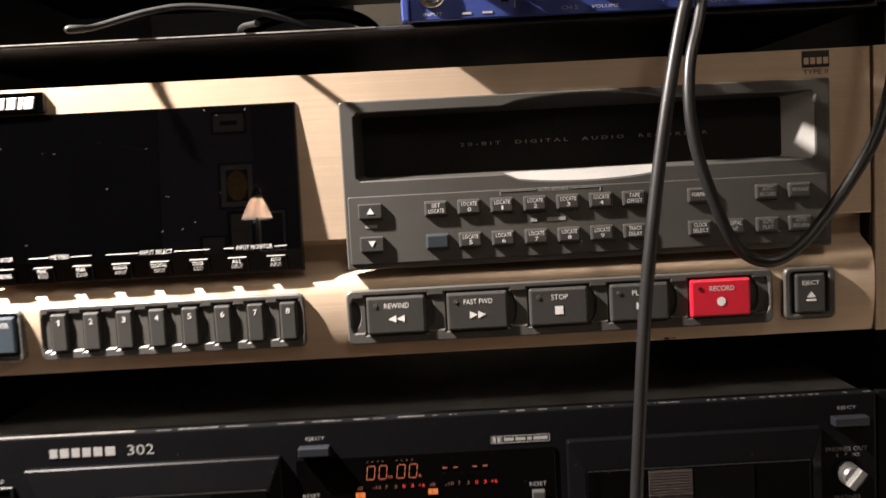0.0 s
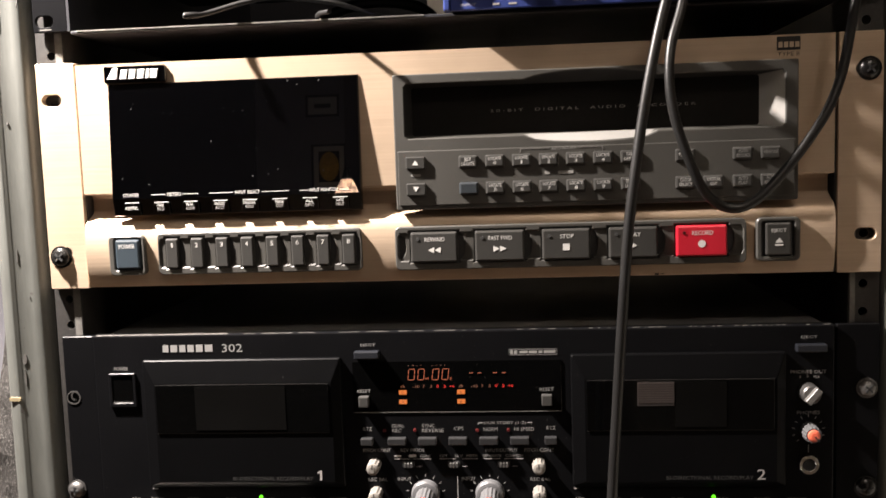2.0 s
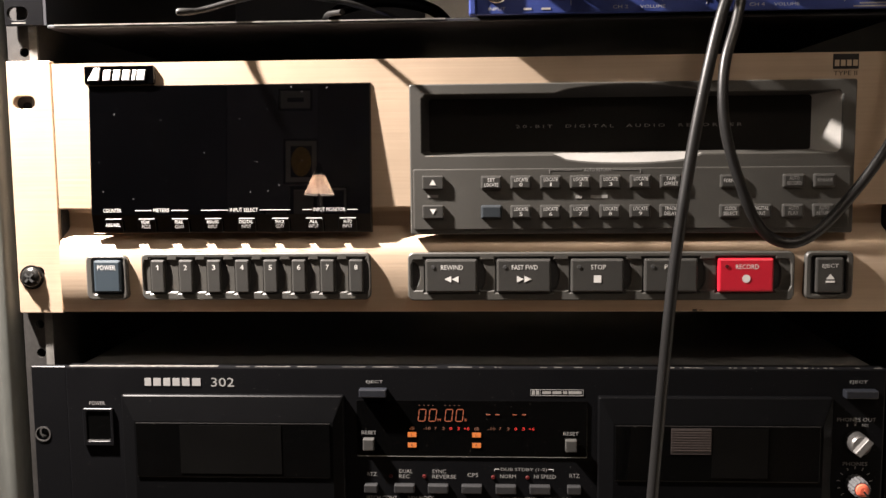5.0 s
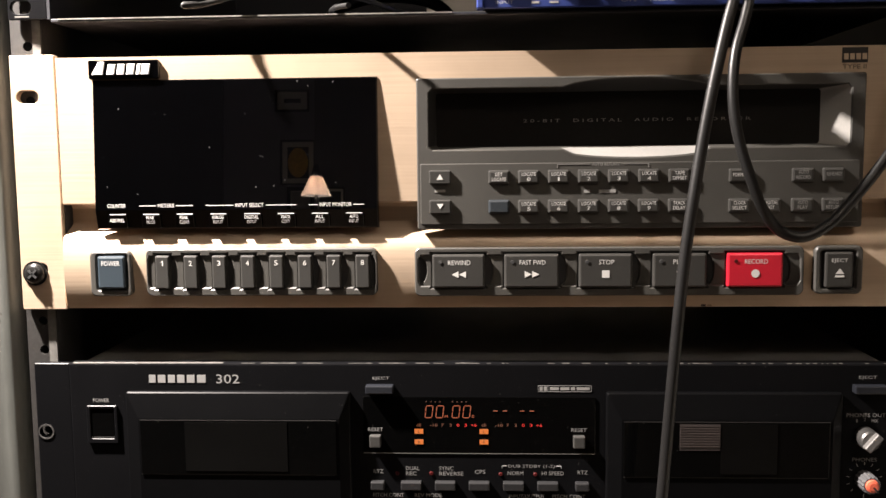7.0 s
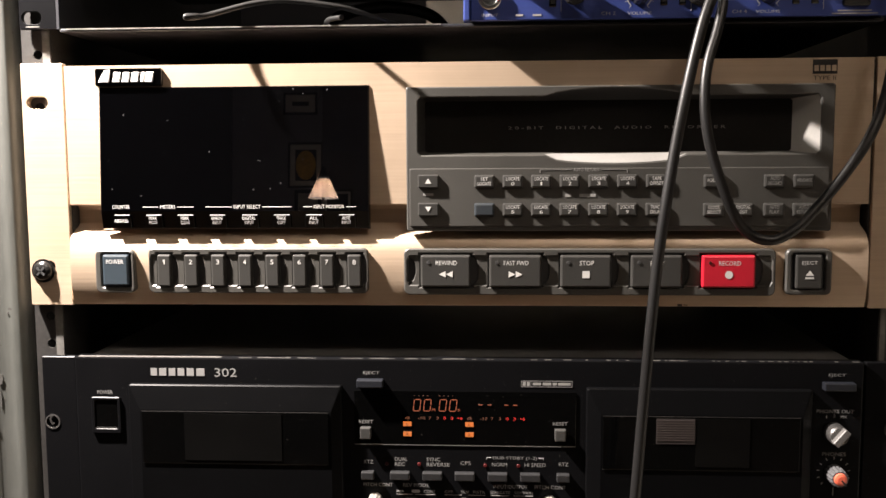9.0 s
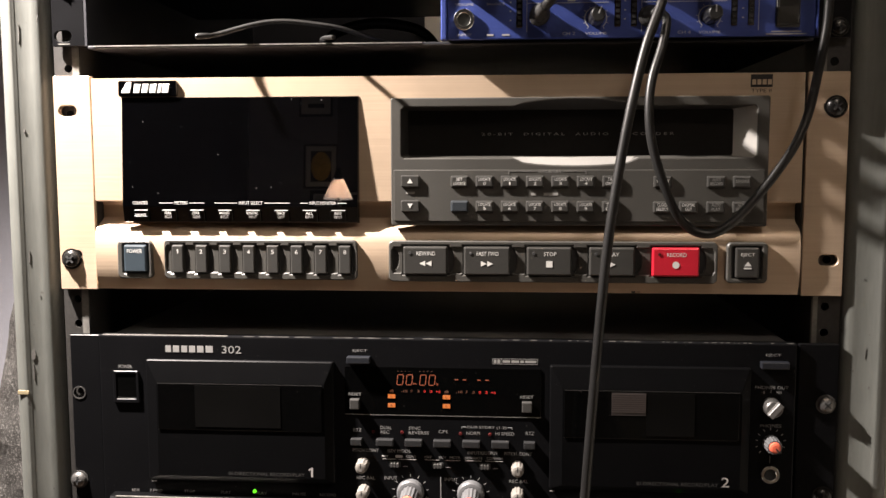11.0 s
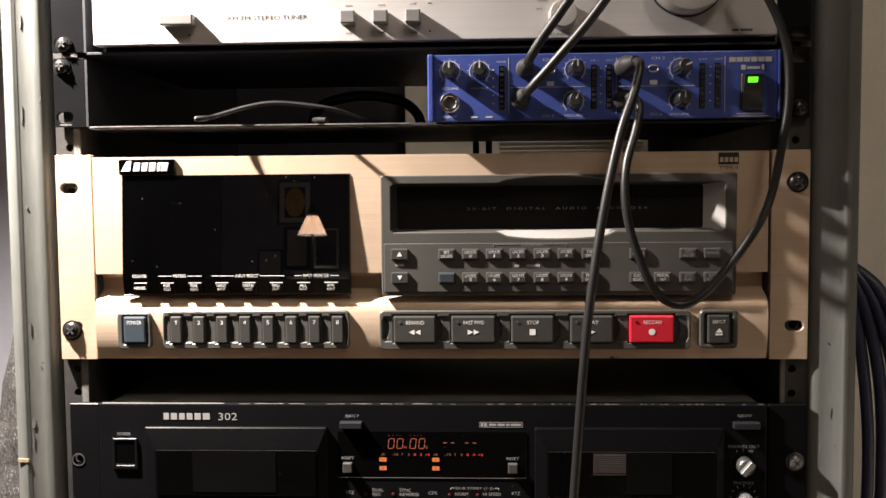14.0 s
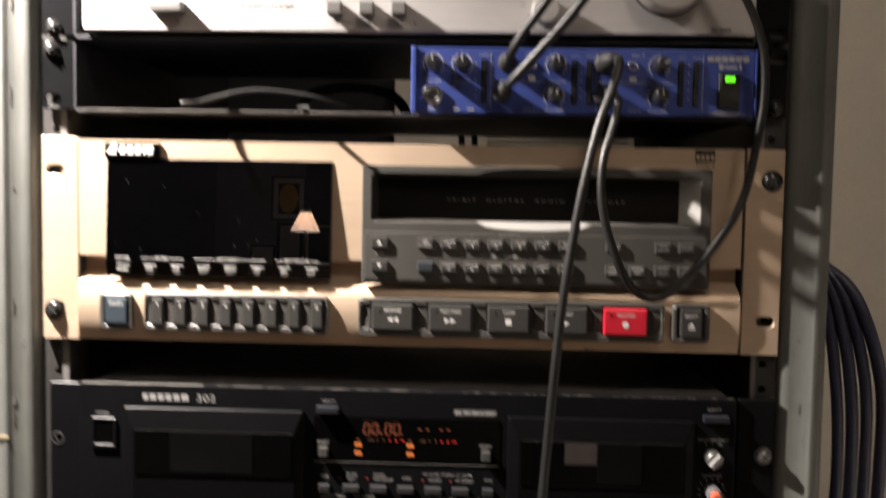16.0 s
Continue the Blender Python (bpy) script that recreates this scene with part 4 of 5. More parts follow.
# display of the deck
panel = part("display_panel", pad(-0.0590, 0.0630, 0.9232, 0.9535, PY + 0.0005, PY - 0.0006, 0.0006, 0.0002), WINDOW_BLACK, deck, "glossy black panel with amber and red figures")
bars(panel, [(-0.0590, 0.0630, 0.9228, 0.9232), (0.0626, 0.0630, 0.9232, 0.9500)], PY - 0.0003, PRINT_DIM, "panel_edge")
EY = PY - 0.0007


def segment_zero(x, z, w, h):
    """Six thin lit strokes of a leaning nought."""
    bm = bmesh.new()
    s, lean, t = 0.00028, 0.12, 0.00042
    def stroke(xa, za, xb, zb):
        m = [(xa, za), (xb, zb)]
        d = Vector((xb - xa, 0, zb - za)).normalized()
        n = Vector((-d.z, 0, d.x)) * (t / 2)
        p, q = Vector((xa, EY - 0.0002, za)) + d * s, Vector((xb, EY - 0.0002, zb)) - d * s
        bm.faces.new([bm.verts.new(v) for v in (p + n, q + n, q - n, p - n)])
    pt = lambda u, v: (x + u * w + lean * v * h, z + v * h)
    for a, b in (((0, 0), (1, 0)), ((0, 1), (1, 1)), ((0, 0), (0, 0.5)), ((0, 0.5), (0, 1)), ((1, 0), (1, 0.5)), ((1, 0.5), (1, 1))):
        stroke(*pt(*a), *pt(*b))
    return part("lit_figure", bm, AMBER_GLOW, panel)


for x in (-0.0262, -0.0205, -0.0120, -0.0063):
    segment_zero(x, 0.9424, 0.0036, 0.0064)
legend(panel, "M", -0.0158, -0.0141, 0.9424, 0.9438, EY, AMBER_GLOW, "lit_letter")
legend(panel, "S", -0.0017, -0.0003, 0.9424, 0.9438, EY, AMBER_GLOW, "lit_letter")
bars(panel, [(0.0098, 0.0120, 0.9459, 0.9463), (0.0148, 0.0170, 0.9459, 0.9463), (0.0238, 0.0260, 0.9459, 0.9463), (0.0288, 0.0310, 0.9459, 0.9463)], EY, AMBER_GLOW, "lit_dash")
bars(panel, [(-0.0258 + 0.0024 * k + (0.0042 if k > 3 else 0), -0.0250 + 0.0024 * k + (0.0042 if k > 3 else 0), 0.9508, 0.9510) for k in range(8)], EY, DIM_AMBER, "lit_dash")
for off in (0.0, 0.0343):
    for word, a, b, m in (("dB", -0.0308, -0.0282, DIM_AMBER), ("-10", -0.0236, -0.0196, DIM_AMBER), ("7", -0.0176, -0.0164, DIM_AMBER), ("3", -0.0134, -0.0121, DIM_AMBER), ("0", -0.0095, -0.0081, RED_GLOW), ("3", -0.0055, -0.0041, RED_GLOW), ("+6", -0.0020, 0.0010, RED_GLOW)):
        legend(panel, word, a + off, b + off, 0.9376, 0.9392, EY, m, "lit_letter")
    for z, w in ((0.9350, "L"), (0.9293, "R")):
        blk = bars(panel, [(-0.0318 + off, -0.0272 + off, z - 0.0013, z + 0.0013)], EY, ORANGE_GLOW, "lit_level_block")
        legend(panel, w, -0.0300 + off, -0.0290 + off, z - 0.0007, z + 0.0007, EY - 0.00025, PRINT_BLACK)


def deck_key(name, x0, x1, z0, z1, material=KEY_PLASTIC, depth=0.0035):
    return part(name, pad(x0, x1, z0, z1, PY, PY - depth, 0.0004, 0.0005, 2), material, deck)


CREAM_KEY = paint("grey_reset_key", (0.032, 0.031, 0.029), 0.45, 0, 900, 0.1, 0.05)
for x in (-0.0555, 0.0515):
    key = part("reset_key", pad(x, x + 0.0060, 0.9268, 0.9332, PY - 0.0003, PY - 0.0040, 0.0005, 0.0006, 2), CREAM_KEY, panel)
    legend(panel, "RESET", x - 0.0010, x + 0.0070, 0.9350, 0.9369, EY, DECK_PRINT)
deck_key("eject_key", -0.0570, -0.0425, 0.9560, 0.9602, EJECT_KEY, 0.005)
legend(deck, "EJECT", -0.0537, -0.0447, 0.9622, 0.9642, PY, DECK_PRINT)
deck_key("eject_key", 0.1942, 0.2105, 0.9565, 0.9606, EJECT_KEY, 0.005)
legend(deck, "EJECT", 0.1975, 0.2065, 0.9630, 0.9650, PY, DECK_PRINT)
# noise reduction emblem, plain shapes
emb = bars(deck, [(0.0332, 0.0610, 0.9562, 0.9564), (0.0332, 0.0610, 0.9594, 0.9596), (0.0332, 0.0334, 0.9562, 0.9596), (0.0608, 0.0610, 0.9562, 0.9596), (0.0383, 0.0385, 0.9562, 0.9596)], PY, DECK_PRINT, "emblem")
bars(emb, [(0.0340, 0.0356, 0.9568, 0.9590), (0.0362, 0.0378, 0.9568, 0.9590), (0.0394, 0.0440, 0.9572, 0.9586), (0.0448, 0.0495, 0.9572, 0.9586), (0.0503, 0.0525, 0.9572, 0.9586), (0.0533, 0.0600, 0.9572, 0.9586)], PY, PRINT_DIM)
for x, w in ((-0.0552, 0.0070), (-0.0392, 0.0108), (-0.0212, 0.0108), (-0.0033, 0.0108), (0.0148, 0.0108), (0.0328, 0.0108), (0.0527, 0.0070)):
    deck_key("mode_key", x, x + w, 0.9038, 0.9080, DECK_KEY, 0.004)
for word, a, b, z in (("RTZ", -0.0540, -0.0488, 0.9118), ("DUAL", -0.0367, -0.0296, 0.9136), ("REC", -0.0367, -0.0312, 0.9107), ("SYNC", -0.0190, -0.0115, 0.9136), ("REVERSE", -0.0190, -0.0062, 0.9107), ("CPS", -0.0002, 0.0055, 0.9118),
                      ("DUB STDBY (1-2)", 0.0176, 0.0420, 0.9148), ("NORM", 0.0172, 0.0255, 0.9112), ("HI SPEED", 0.0352, 0.0468, 0.9112), ("RTZ", 0.0540, 0.0592, 0.9118),
                      ("PITCH CONT", -0.0545, -0.0380, 0.8988), ("REV MODE", -0.0322, -0.0178, 0.8988), ("INPUT/OUTPUT", 0.0180, 0.0368, 0.8986), ("PITCH CONT", 0.0408, 0.0580, 0.8986),
                      ("CONT", -0.0207, -0.0142, 0.8955), ("OFF", -0.0090, -0.0045, 0.8955), ("SLV", -0.0001, 0.0046, 0.8955), ("MSTR", 0.0068, 0.0134, 0.8955), ("SEPARATE", 0.0163, 0.0272, 0.8955), ("COMMON", 0.0298, 0.0398, 0.8955),
                      ("REC BAL", -0.0522, -0.0406, 0.8810), ("INPUT", -0.0345, -0.0264, 0.8812), ("INPUT", 0.0036, 0.0117, 0.8812), ("REC BAL", 0.0440, 0.0556, 0.8810)):
    small = z in (0.8955,)
    legend(deck, word, a, b, z, z + (0.0016 if small else 0.0021), PY, DECK_PRINT)
bars(deck, [(0.0142, 0.0168, 0.9161, 0.9163), (0.0142, 0.0144, 0.9150, 0.9163), (0.0428, 0.0455, 0.9161, 0.9163), (0.0453, 0.0455, 0.9150, 0.9163)], PY)
bars(deck, [(-0.0360, -0.0270, 0.8944, 0.8946), (-0.0255, -0.0140, 0.8944, 0.8946), (-0.0092, 0.0005, 0.8944, 0.8946), (0.0040, 0.0135, 0.8944, 0.8946), (0.0162, 0.0266, 0.8944, 0.8946), (0.0290, 0.0400, 0.8944, 0.8946), (-0.0360, -0.0320, 0.8965, 0.8967), (-0.0360, -0.0320, 0.8958, 0.8960)], PY, PRINT_GREY)
shape(deck, rounded(-0.0275, -0.0228, 0.8955, 0.8972, 0.0008), PY, PRINT_GREY)
for x, z in ((-0.0413, 0.9118), (-0.0232, 0.9118), (0.0135, 0.9116), (0.0318, 0.9116)):
    part("mode_lamp", turned((x, PY, z), (0, -1, 0), ((0, 0.0011), (0.0006, 0.0008)), 10), LED_OFF_RED, deck)
for x in (-0.0278, -0.0008, 0.0286):
    s = part("slide_switch", pad(x - 0.0036, x + 0.0036, 0.8896, 0.8930, PY + 0.0003, PY - 0.0004, 0.0003, 0.0001, 2), WELL_BLACK, deck)
    for k in (-0.0018, 0.0, 0.0018):
        part("grip", block(x + k - 0.0006, x + k + 0.0006, PY - 0.0028, PY - 0.0004, 0.8899, 0.8927, 0.0002, 1), STEEL, s)
    bars(deck, [(x + 0.0050, x + 0.0082, 0.8898, 0.8900)], PY, PRINT_GREY)


def ribbed_knob(x, z, r, length, body, cap, parent=None, y=None, point=0.0, tip=0.55, flutes=14, capr=0.9, name="knob", pointer=PRINT_WHITE):
    y = PY if y is None else y
    k = part(name, turned((x, y, z), (0, -1, 0), ((0, r), (length * 0.75, r * 0.95), (length * 0.86, r * 0.88)), 56, flutes, 0.09), body, parent or deck)
    part("cap", turned((x, y - length * 0.855, z), (0, -1, 0), ((0, r * capr), (length * 0.10, r * capr * 0.92), (length * 0.14, r * capr * tip)), 24), cap, k)
    a = radians(point)
    f = y - length
    d, n = Vector((math.sin(a), 0, math.cos(a))), Vector((math.cos(a), 0, -math.sin(a)))
    bm = bmesh.new()
    c = Vector((x, f - 0.0003, z))
    w = max(r * 0.09, 0.00035)
    bm.faces.new([bm.verts.new(v) for v in (c - n * w, c + n * w, c + n * w + d * r * 0.8, c - n * w + d * r * 0.8)])
    part("pointer", bm, pointer, k)
    return k


def tick_ring(parent, x, z, r0, r1, n, start, span, y, material=None):
    bm = bmesh.new()
    for k in range(n):
        a = radians(start + span * k / (n - 1))
        d, q = Vector((math.sin(a), 0, math.cos(a))), Vector((math.cos(a), 0, -math.sin(a))) * 0.00012
        c = Vector((x, y - 0.0002, z))
        bm.faces.new([bm.verts.new(v) for v in (c + d * r0 - q, c + d * r1 - q, c + d * r1 + q, c + d * r0 + q)])
    return part("scale_ticks", bm, material or PRINT_WHITE, parent)


for x, z in ((-0.0478, 0.8915), (0.0490, 0.8915), (-0.0475, 0.8740), (0.0490, 0.8745)):
    ribbed_knob(x, z, 0.0040, 0.011, CREAM_CAP, CREAM_CAP, point=0, flutes=10, name="trim_knob", pointer=PRINT_BLACK)
for x in (-0.0180, 0.0200):
    k = part("level_skirt", turned((x, PY, 0.8735), (0, -1, 0), ((0, 0.0086), (0.0035, 0.0084), (0.0046, 0.0076), (0.005, 0.006)), 40), KNOB_GREY, deck, "grey outer ring of the input control")
    ribbed_knob(x, 0.8735, 0.0056, 0.0165, KNOB_GREY, ORANGE_CAP, deck, PY - 0.0045, 200, capr=0.78, name="inner_knob", pointer=PRINT_BLACK)
    tick_ring(deck, x, 0.8735, 0.0100, 0.0118, 11, -135, 270, PY)
bars(deck, [(0.00095, 0.0012, 0.860, 0.8838)], PY, PRINT_WHITE)
# headphone selector, level and socket
for word, a, b, z in (("PHONES OUT", 0.1918, 0.2115, 0.9433), ("PHONES", 0.1955, 0.2080, 0.9197)):
    legend(deck, word, a, b, z, z + 0.0020, PY, DECK_PRINT)
for word, a, b, z in (("1", 0.1968, 0.1974, 0.9405), ("2", 0.2005, 0.2018, 0.9412), ("MIX", 0.2045, 0.2078, 0.9405)):
    legend(deck, word, a, b, z, z + 0.0016, PY, DECK_PRINT)
sel = part("selector_knob", turned((0.2012, PY, 0.9330), (0, -1, 0), ((0, 0.0054), (0.008, 0.0052), (0.0092, 0.0045)), 28), STEEL, deck, "silver headphone selector knob")
part("pointer_ridge", block(-0.0030, 0.0008, -0.0125, -0.0085, -0.0050, 0.0050, 0.0004, 1, None), BUTTON_GREY, sel).matrix_local = pose(0, -0.0062, 0, 0, 40, 0)
ribbed_knob(0.2018, 0.9103, 0.0050, 0.012, KNOB_GREY, ORANGE_CAP, point=140, capr=0.68, name="phones_knob", pointer=PRINT_BLACK)
tick_ring(deck, 0.2018, 0.9103, 0.0076, 0.0092, 11, -135, 270, PY)
bars(deck, [(0.2018, 0.20205, 0.8975, 0.9020)], PY)


def socket(parent, x, z, y, r, material=CHROME):
    s = part("socket", plate(circle(x, z, r, 24), [circle(x, z, r * 0.62, 20)], y, y - 0.0022, 0.0004), material, parent, "bright ringed jack socket")
    part("bore", turned((x, y - 0.0001, z), (0, -1, 0), ((0, r * 0.64), (0.0003, r * 0.64)), 20), WELL_BLACK, s)
    return s


socket(deck, 0.2020, 0.8905, PY, 0.0056)
# key banks under the doors
for x0, x1, lamp_x, words in ((-0.2100, -0.0600, -0.1190, (("REW", -0.1985, -0.1935), ("F.FWD", -0.1865, -0.1785), ("STOP", -0.1640, -0.1570), ("PLAY", -0.1400, -0.1335), ("PLAY", -0.1172, -0.1100), ("PAUSE", -0.0935, -0.0850), ("RECORD", -0.0760, -0.0655))),
                              (0.0660, 0.2100, 0.1480, (("REW", 0.0700, 0.0755), ("F.FWD", 0.0880, 0.0965), ("STOP", 0.1020, 0.1090), ("PLAY", 0.1250, 0.1320), ("PLAY", 0.1505, 0.1575), ("PAUSE", 0.1720, 0.1805), ("RECORD", 0.1905, 0.2010)))):
    prof = [(0.0, 0.8688), (-0.0072, 0.8686), (-0.0085, 0.8670), (-0.0120, 0.8380), (0.0, 0.8360)]
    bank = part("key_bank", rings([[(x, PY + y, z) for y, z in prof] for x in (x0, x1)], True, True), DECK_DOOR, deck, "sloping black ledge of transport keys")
    # Bright strip paints the light caught by the ledge's sloping top.
    part("rubbed_or_lit_edge", block(x0 + 0.004, x0 + 0.118, PY - 0.0084, PY - 0.0070, 0.8682, 0.8689), WORN_OR_LIT_EDGE, bank, "bright strip along the key ledge, light painted in")
    w = (x1 - x0 - 0.012) / 7
    for k in range(7):
        a = x0 + 0.006 + k * w
        key = part("deck_key", block(a, a + w - 0.002, PY - 0.0150, PY - 0.0090, 0.8400, 0.8630, 0.0008), DECK_KEY, bank)
    for word, a, b in words:
        legend(deck, word, a, b, 0.8692, 0.8711, PY, DECK_PRINT)
    part("play_lamp", turned((lamp_x + 0.001, PY, 0.8714), (0, -1, 0), ((0, 0.0012), (0.0010, 0.0011), (0.0014, 0.0006)), 14), GREEN_GLOW, deck, "lit green play lamp")

# ---- shelves ----
def rack_shelf(base, top, label, bright):
    t = thing("rack_shelf", (0, 0, base), label, "shelf", "rack shelves")
    part("tray", block(-0.2178, 0.2195, 0.0, 0.20, base - 0.0018, base, 0.0004, 1), RACK_BLACK, t)
    if bright:
        part("rubbed_or_lit_edge", block(-0.214, -0.01, -0.0003, 0.0002, base - 0.0005, base + 0.0001), WORN_OR_LIT_EDGE, t)
    for side in (-1, 1):
        lo, hi = sorted((side * 0.2198, side * 0.2405))
        slots = [rounded(side * 0.2335 - 0.0055, side * 0.2335 + 0.0055, z - 0.0034, z + 0.0034, 0.0033, 4) for z in (base + 0.0062, top - 0.0062)]
        part("ear", plate(rounded(lo, hi, base, top, 0.0006), slots, 0.0030, 0.0005, 0.0003), BLACK_METAL, t)
        part("cheek", block(side * 0.2182, side * 0.2197, 0.0005, 0.20, base, top - 0.001), RACK_BLACK, t)
    return t


rack_shelf(1.1520, 1.1960, "black steel rack shelf with a rubbed front edge", True)
rack_shelf(1.1995, 1.3300, "black steel rack shelf under the tuner", False)
screw(-0.2345, 0.0, 1.1905, "worn cross-head screw in the shelf's ear", SCREW_BLACK, 0.0047)
screw(-0.2325, 0.0, 1.2045, "dark cross-head screw in the upper shelf's ear", SCREW_BLACK, 0.0047)
screw(0.2335, 0.0, 1.1580, "dark cross-head screw in the shelf's ear", SCREW_BLACK, 0.0048)
bars(rack, [(-0.2365, -0.2290, 1.1530, 1.1536), (-0.2330, -0.2240, 1.1965, 1.1970)], 0.0, WORN_OR_LIT_EDGE, "rubbed_patch")

# ---- blue headphone amplifier ----
amp = thing("headphone_amplifier", (0.11, 0.05, 1.1520), "blue half-width headphone amplifier with black knobs and a lit power switch", "amplifier")
part("front_panel", block(0.0050, 0.2185, -0.0020, 0.001, 1.1525, 1.1938, 0.0006), BLUE_ANODISED, amp)
part("edge_cheek", block(0.0012, 0.0048, -0.0040, 0.004, 1.1522, 1.1940, 0.0008), BLUE_ANODISED, amp)
part("edge_cheek", block(0.2186, 0.2198, -0.0036, 0.004, 1.1522, 1.1940, 0.0004), BLUE_ANODISED, amp)
part("case", block(0.0040, 0.2170, 0.0012, 0.13, 1.1532, 1.1930, 0.001), BLACK_METAL, amp)
AY = -0.0020
for x, z, a in ((0.0152, 1.1836, 0), (0.0338, 1.1832, 0), (0.0935, 1.1836, 0), (0.0925, 1.1640, 25), (0.1585, 1.1832, 65), (0.1582, 1.1640, 0)):
    ribbed_knob(x, z, 0.0048, 0.0175, KNOB_BLACK, KNOB_BLACK, amp, AY, a, 0.8, 12, pointer=AMP_PRINT)
    tick_ring(amp, x, z, 0.0066, 0.0080, 11, -140, 280, AY, AMP_PRINT)
    arc = [radians(-140 + 280 * q / 36) for q in range(37)]
    bm = bmesh.new()
    lines = [[bm.verts.new((x + r * math.sin(w), AY - 0.0002, z + r * math.cos(w))) for w in arc] for r in (0.0061, 0.0066)]
    for q in range(36):
        bm.faces.new((lines[0][q], lines[0][q + 1], lines[1][q + 1], lines[1][q]))
    part("scale_arc", bm, AMP_PRINT, amp)
socket(amp, 0.0150, 1.1640, AY, 0.0062)
for x, z0, n in ((0.0478, 1.1590, 8), (0.1052, 1.1590, 8), (0.1146, 1.1590, 8), (0.1722, 1.1588, 8), (0.1818, 1.1588, 8)):
    m = part("level_meter", block(x - 0.0018, x + 0.0018, AY - 0.0008, AY + 0.001, z0, 1.1865, 0.0003, 1), BLACK_GLOSS, amp)
    for k in range(n):
        part("meter_segment", block(x - 0.0011, x + 0.0011, AY - 0.0013, AY - 0.0008, z0 + 0.0014 + 0.0033 * k, z0 + 0.0034 + 0.0033 * k), KNOB_BLACK, m)
bars(amp, [(0.0520, 0.0523, 1.1565, 1.1912), (0.1190, 0.1193, 1.1560, 1.1908), (0.1860, 0.1863, 1.1560, 1.1905), (0.0525, 0.1000, 1.1729, 1.1732), (0.1195, 0.1680, 1.1727, 1.1730)], AY, AMP_PRINT, "printed_line")
for word, a, b, z, h in (("CH 1", 0.0735, 0.0805, 1.1890, 0.0018), ("CH 3", 0.1410, 0.1490, 1.1890, 0.0018), ("CH 2", 0.0730, 0.0805, 1.1545, 0.0017), ("CH 4", 0.1400, 0.1475, 1.1545, 0.0017), ("CH 1", 0.1032, 0.1080, 1.1885, 0.0011), ("CH 2", 0.1126, 0.1174, 1.1885, 0.0011), ("CH 3", 0.1700, 0.1748, 1.1883, 0.0011), ("CH 4", 0.1797, 0.1845, 1.1883, 0.0011),
                         ("VOLUME", 0.0098, 0.0205, 1.1722, 0.0014), ("BALANCE", 0.0285, 0.0390, 1.1722, 0.0014), ("VOLUME", 0.0865, 0.0990, 1.1545, 0.0015), ("VOLUME", 0.1520, 0.1645, 1.1545, 0.0015), ("INPUT", 0.0108, 0.0195, 1.1545, 0.0015), ("MAIN", 0.0448, 0.0505, 1.1885, 0.0011)):
    legend(amp, word, a, b, z, z + h, AY, AMP_PRINT)
# plain shapes for the maker's name and the model
bars(amp, [(0.1888 + 0.0044 * k, 0.1926 + 0.0044 * k, 1.1868, 1.1898) for k in range(6)], AY, PRINT_GREY, "maker_mark")
bars(amp, [(0.1960, 0.1988, 1.1820, 1.1850), (0.1996, 0.2075, 1.1824, 1.1840), (0.2086, 0.2102, 1.1820, 1.1850)], AY, PRINT_GREY, "model_mark")
bars(amp, [(0.1935, 0.2105, 1.1548, 1.1554), (0.1905, 0.2135, 1.1534, 1.1540), (0.0285, 0.0325, 1.1545, 1.1555), (0.0375, 0.0420, 1.1545, 1.1555)], AY, PRINT_GREY)
bars(amp, [(0.0505 + dx, 0.0515 + dx, 1.1838 - 0.0052 * k, 1.1845 - 0.0052 * k) for dx in (-0.0085, 0.0585, 0.1262) for k in range(5)], AY, AMP_PRINT)
for x in (0.0780, 0.1420):
    part("push_button", plate(rounded(x - 0.0034, x + 0.0034, 1.1812, 1.1858, 0.0022, 5), [rounded(x - 0.0026, x + 0.0026, 1.1820, 1.1850, 0.0014, 4)], AY, AY - 0.0012, 0.0003), CHROME, amp)
    bars(amp, [(x - 0.002, x + 0.0025, 1.1738, 1.1765)], AY, AMP_PRINT)
sw = part("power_switch", plate(rounded(0.1958, 0.2092, 1.1574, 1.1794, 0.0008), [rounded(0.1970, 0.2080, 1.1592, 1.1785, 0.0005)], AY, AY - 0.0022, 0.0004), KNOB_BLACK, amp, "black rocker switch with a lit green window")
prof = [(0.0, 1.1786), (-0.0060, 1.1782), (-0.0030, 1.1690), (-0.0014, 1.1592), (0.0, 1.1590)]
part("rocker", rings([[(x, AY + y, z) for y, z in prof] for x in (0.1969, 0.2081)], True, True), KEY_PLASTIC, sw)
bm = bmesh.new()
bm.faces.new([bm.verts.new(v) for v in ((0.1988, AY - 0.0057, 1.1770), (0.2050, AY - 0.0057, 1.1770), (0.2050, AY - 0.0047, 1.1737), (0.1988, AY - 0.0047, 1.1737))])
part("switch_lamp", bm, GREEN_GLOW, sw, "lit green lamp window")

amp.location += Vector((-0.0003, -0.0088, -0.0008))
amp.scale = (0.986, 1.0, 0.993)

# ---- silver tuner ----
tuner = thing("stereo_tuner", (0.003, 0.1, 1.1998), "silver brushed stereo tuner with a dark glass dial", "tuner")
TZ0, TZ1, TY = 1.2030, 1.3250, -0.004
GX0, GX1 = -0.1810, 0.1155
part("front_panel", plate(rounded(-0.2115, 0.2180, TZ0, TZ1, 0.0008), [rounded(GX0, GX1, 1.2345, 1.3080, 0.0008)], 0.004, TY, 0.0006), SILVER_FACE, tuner)
part("case", block(-0.2095, 0.2160, 0.0062, 0.15, 1.1998, TZ1 - 0.002), BLACK_METAL, tuner)
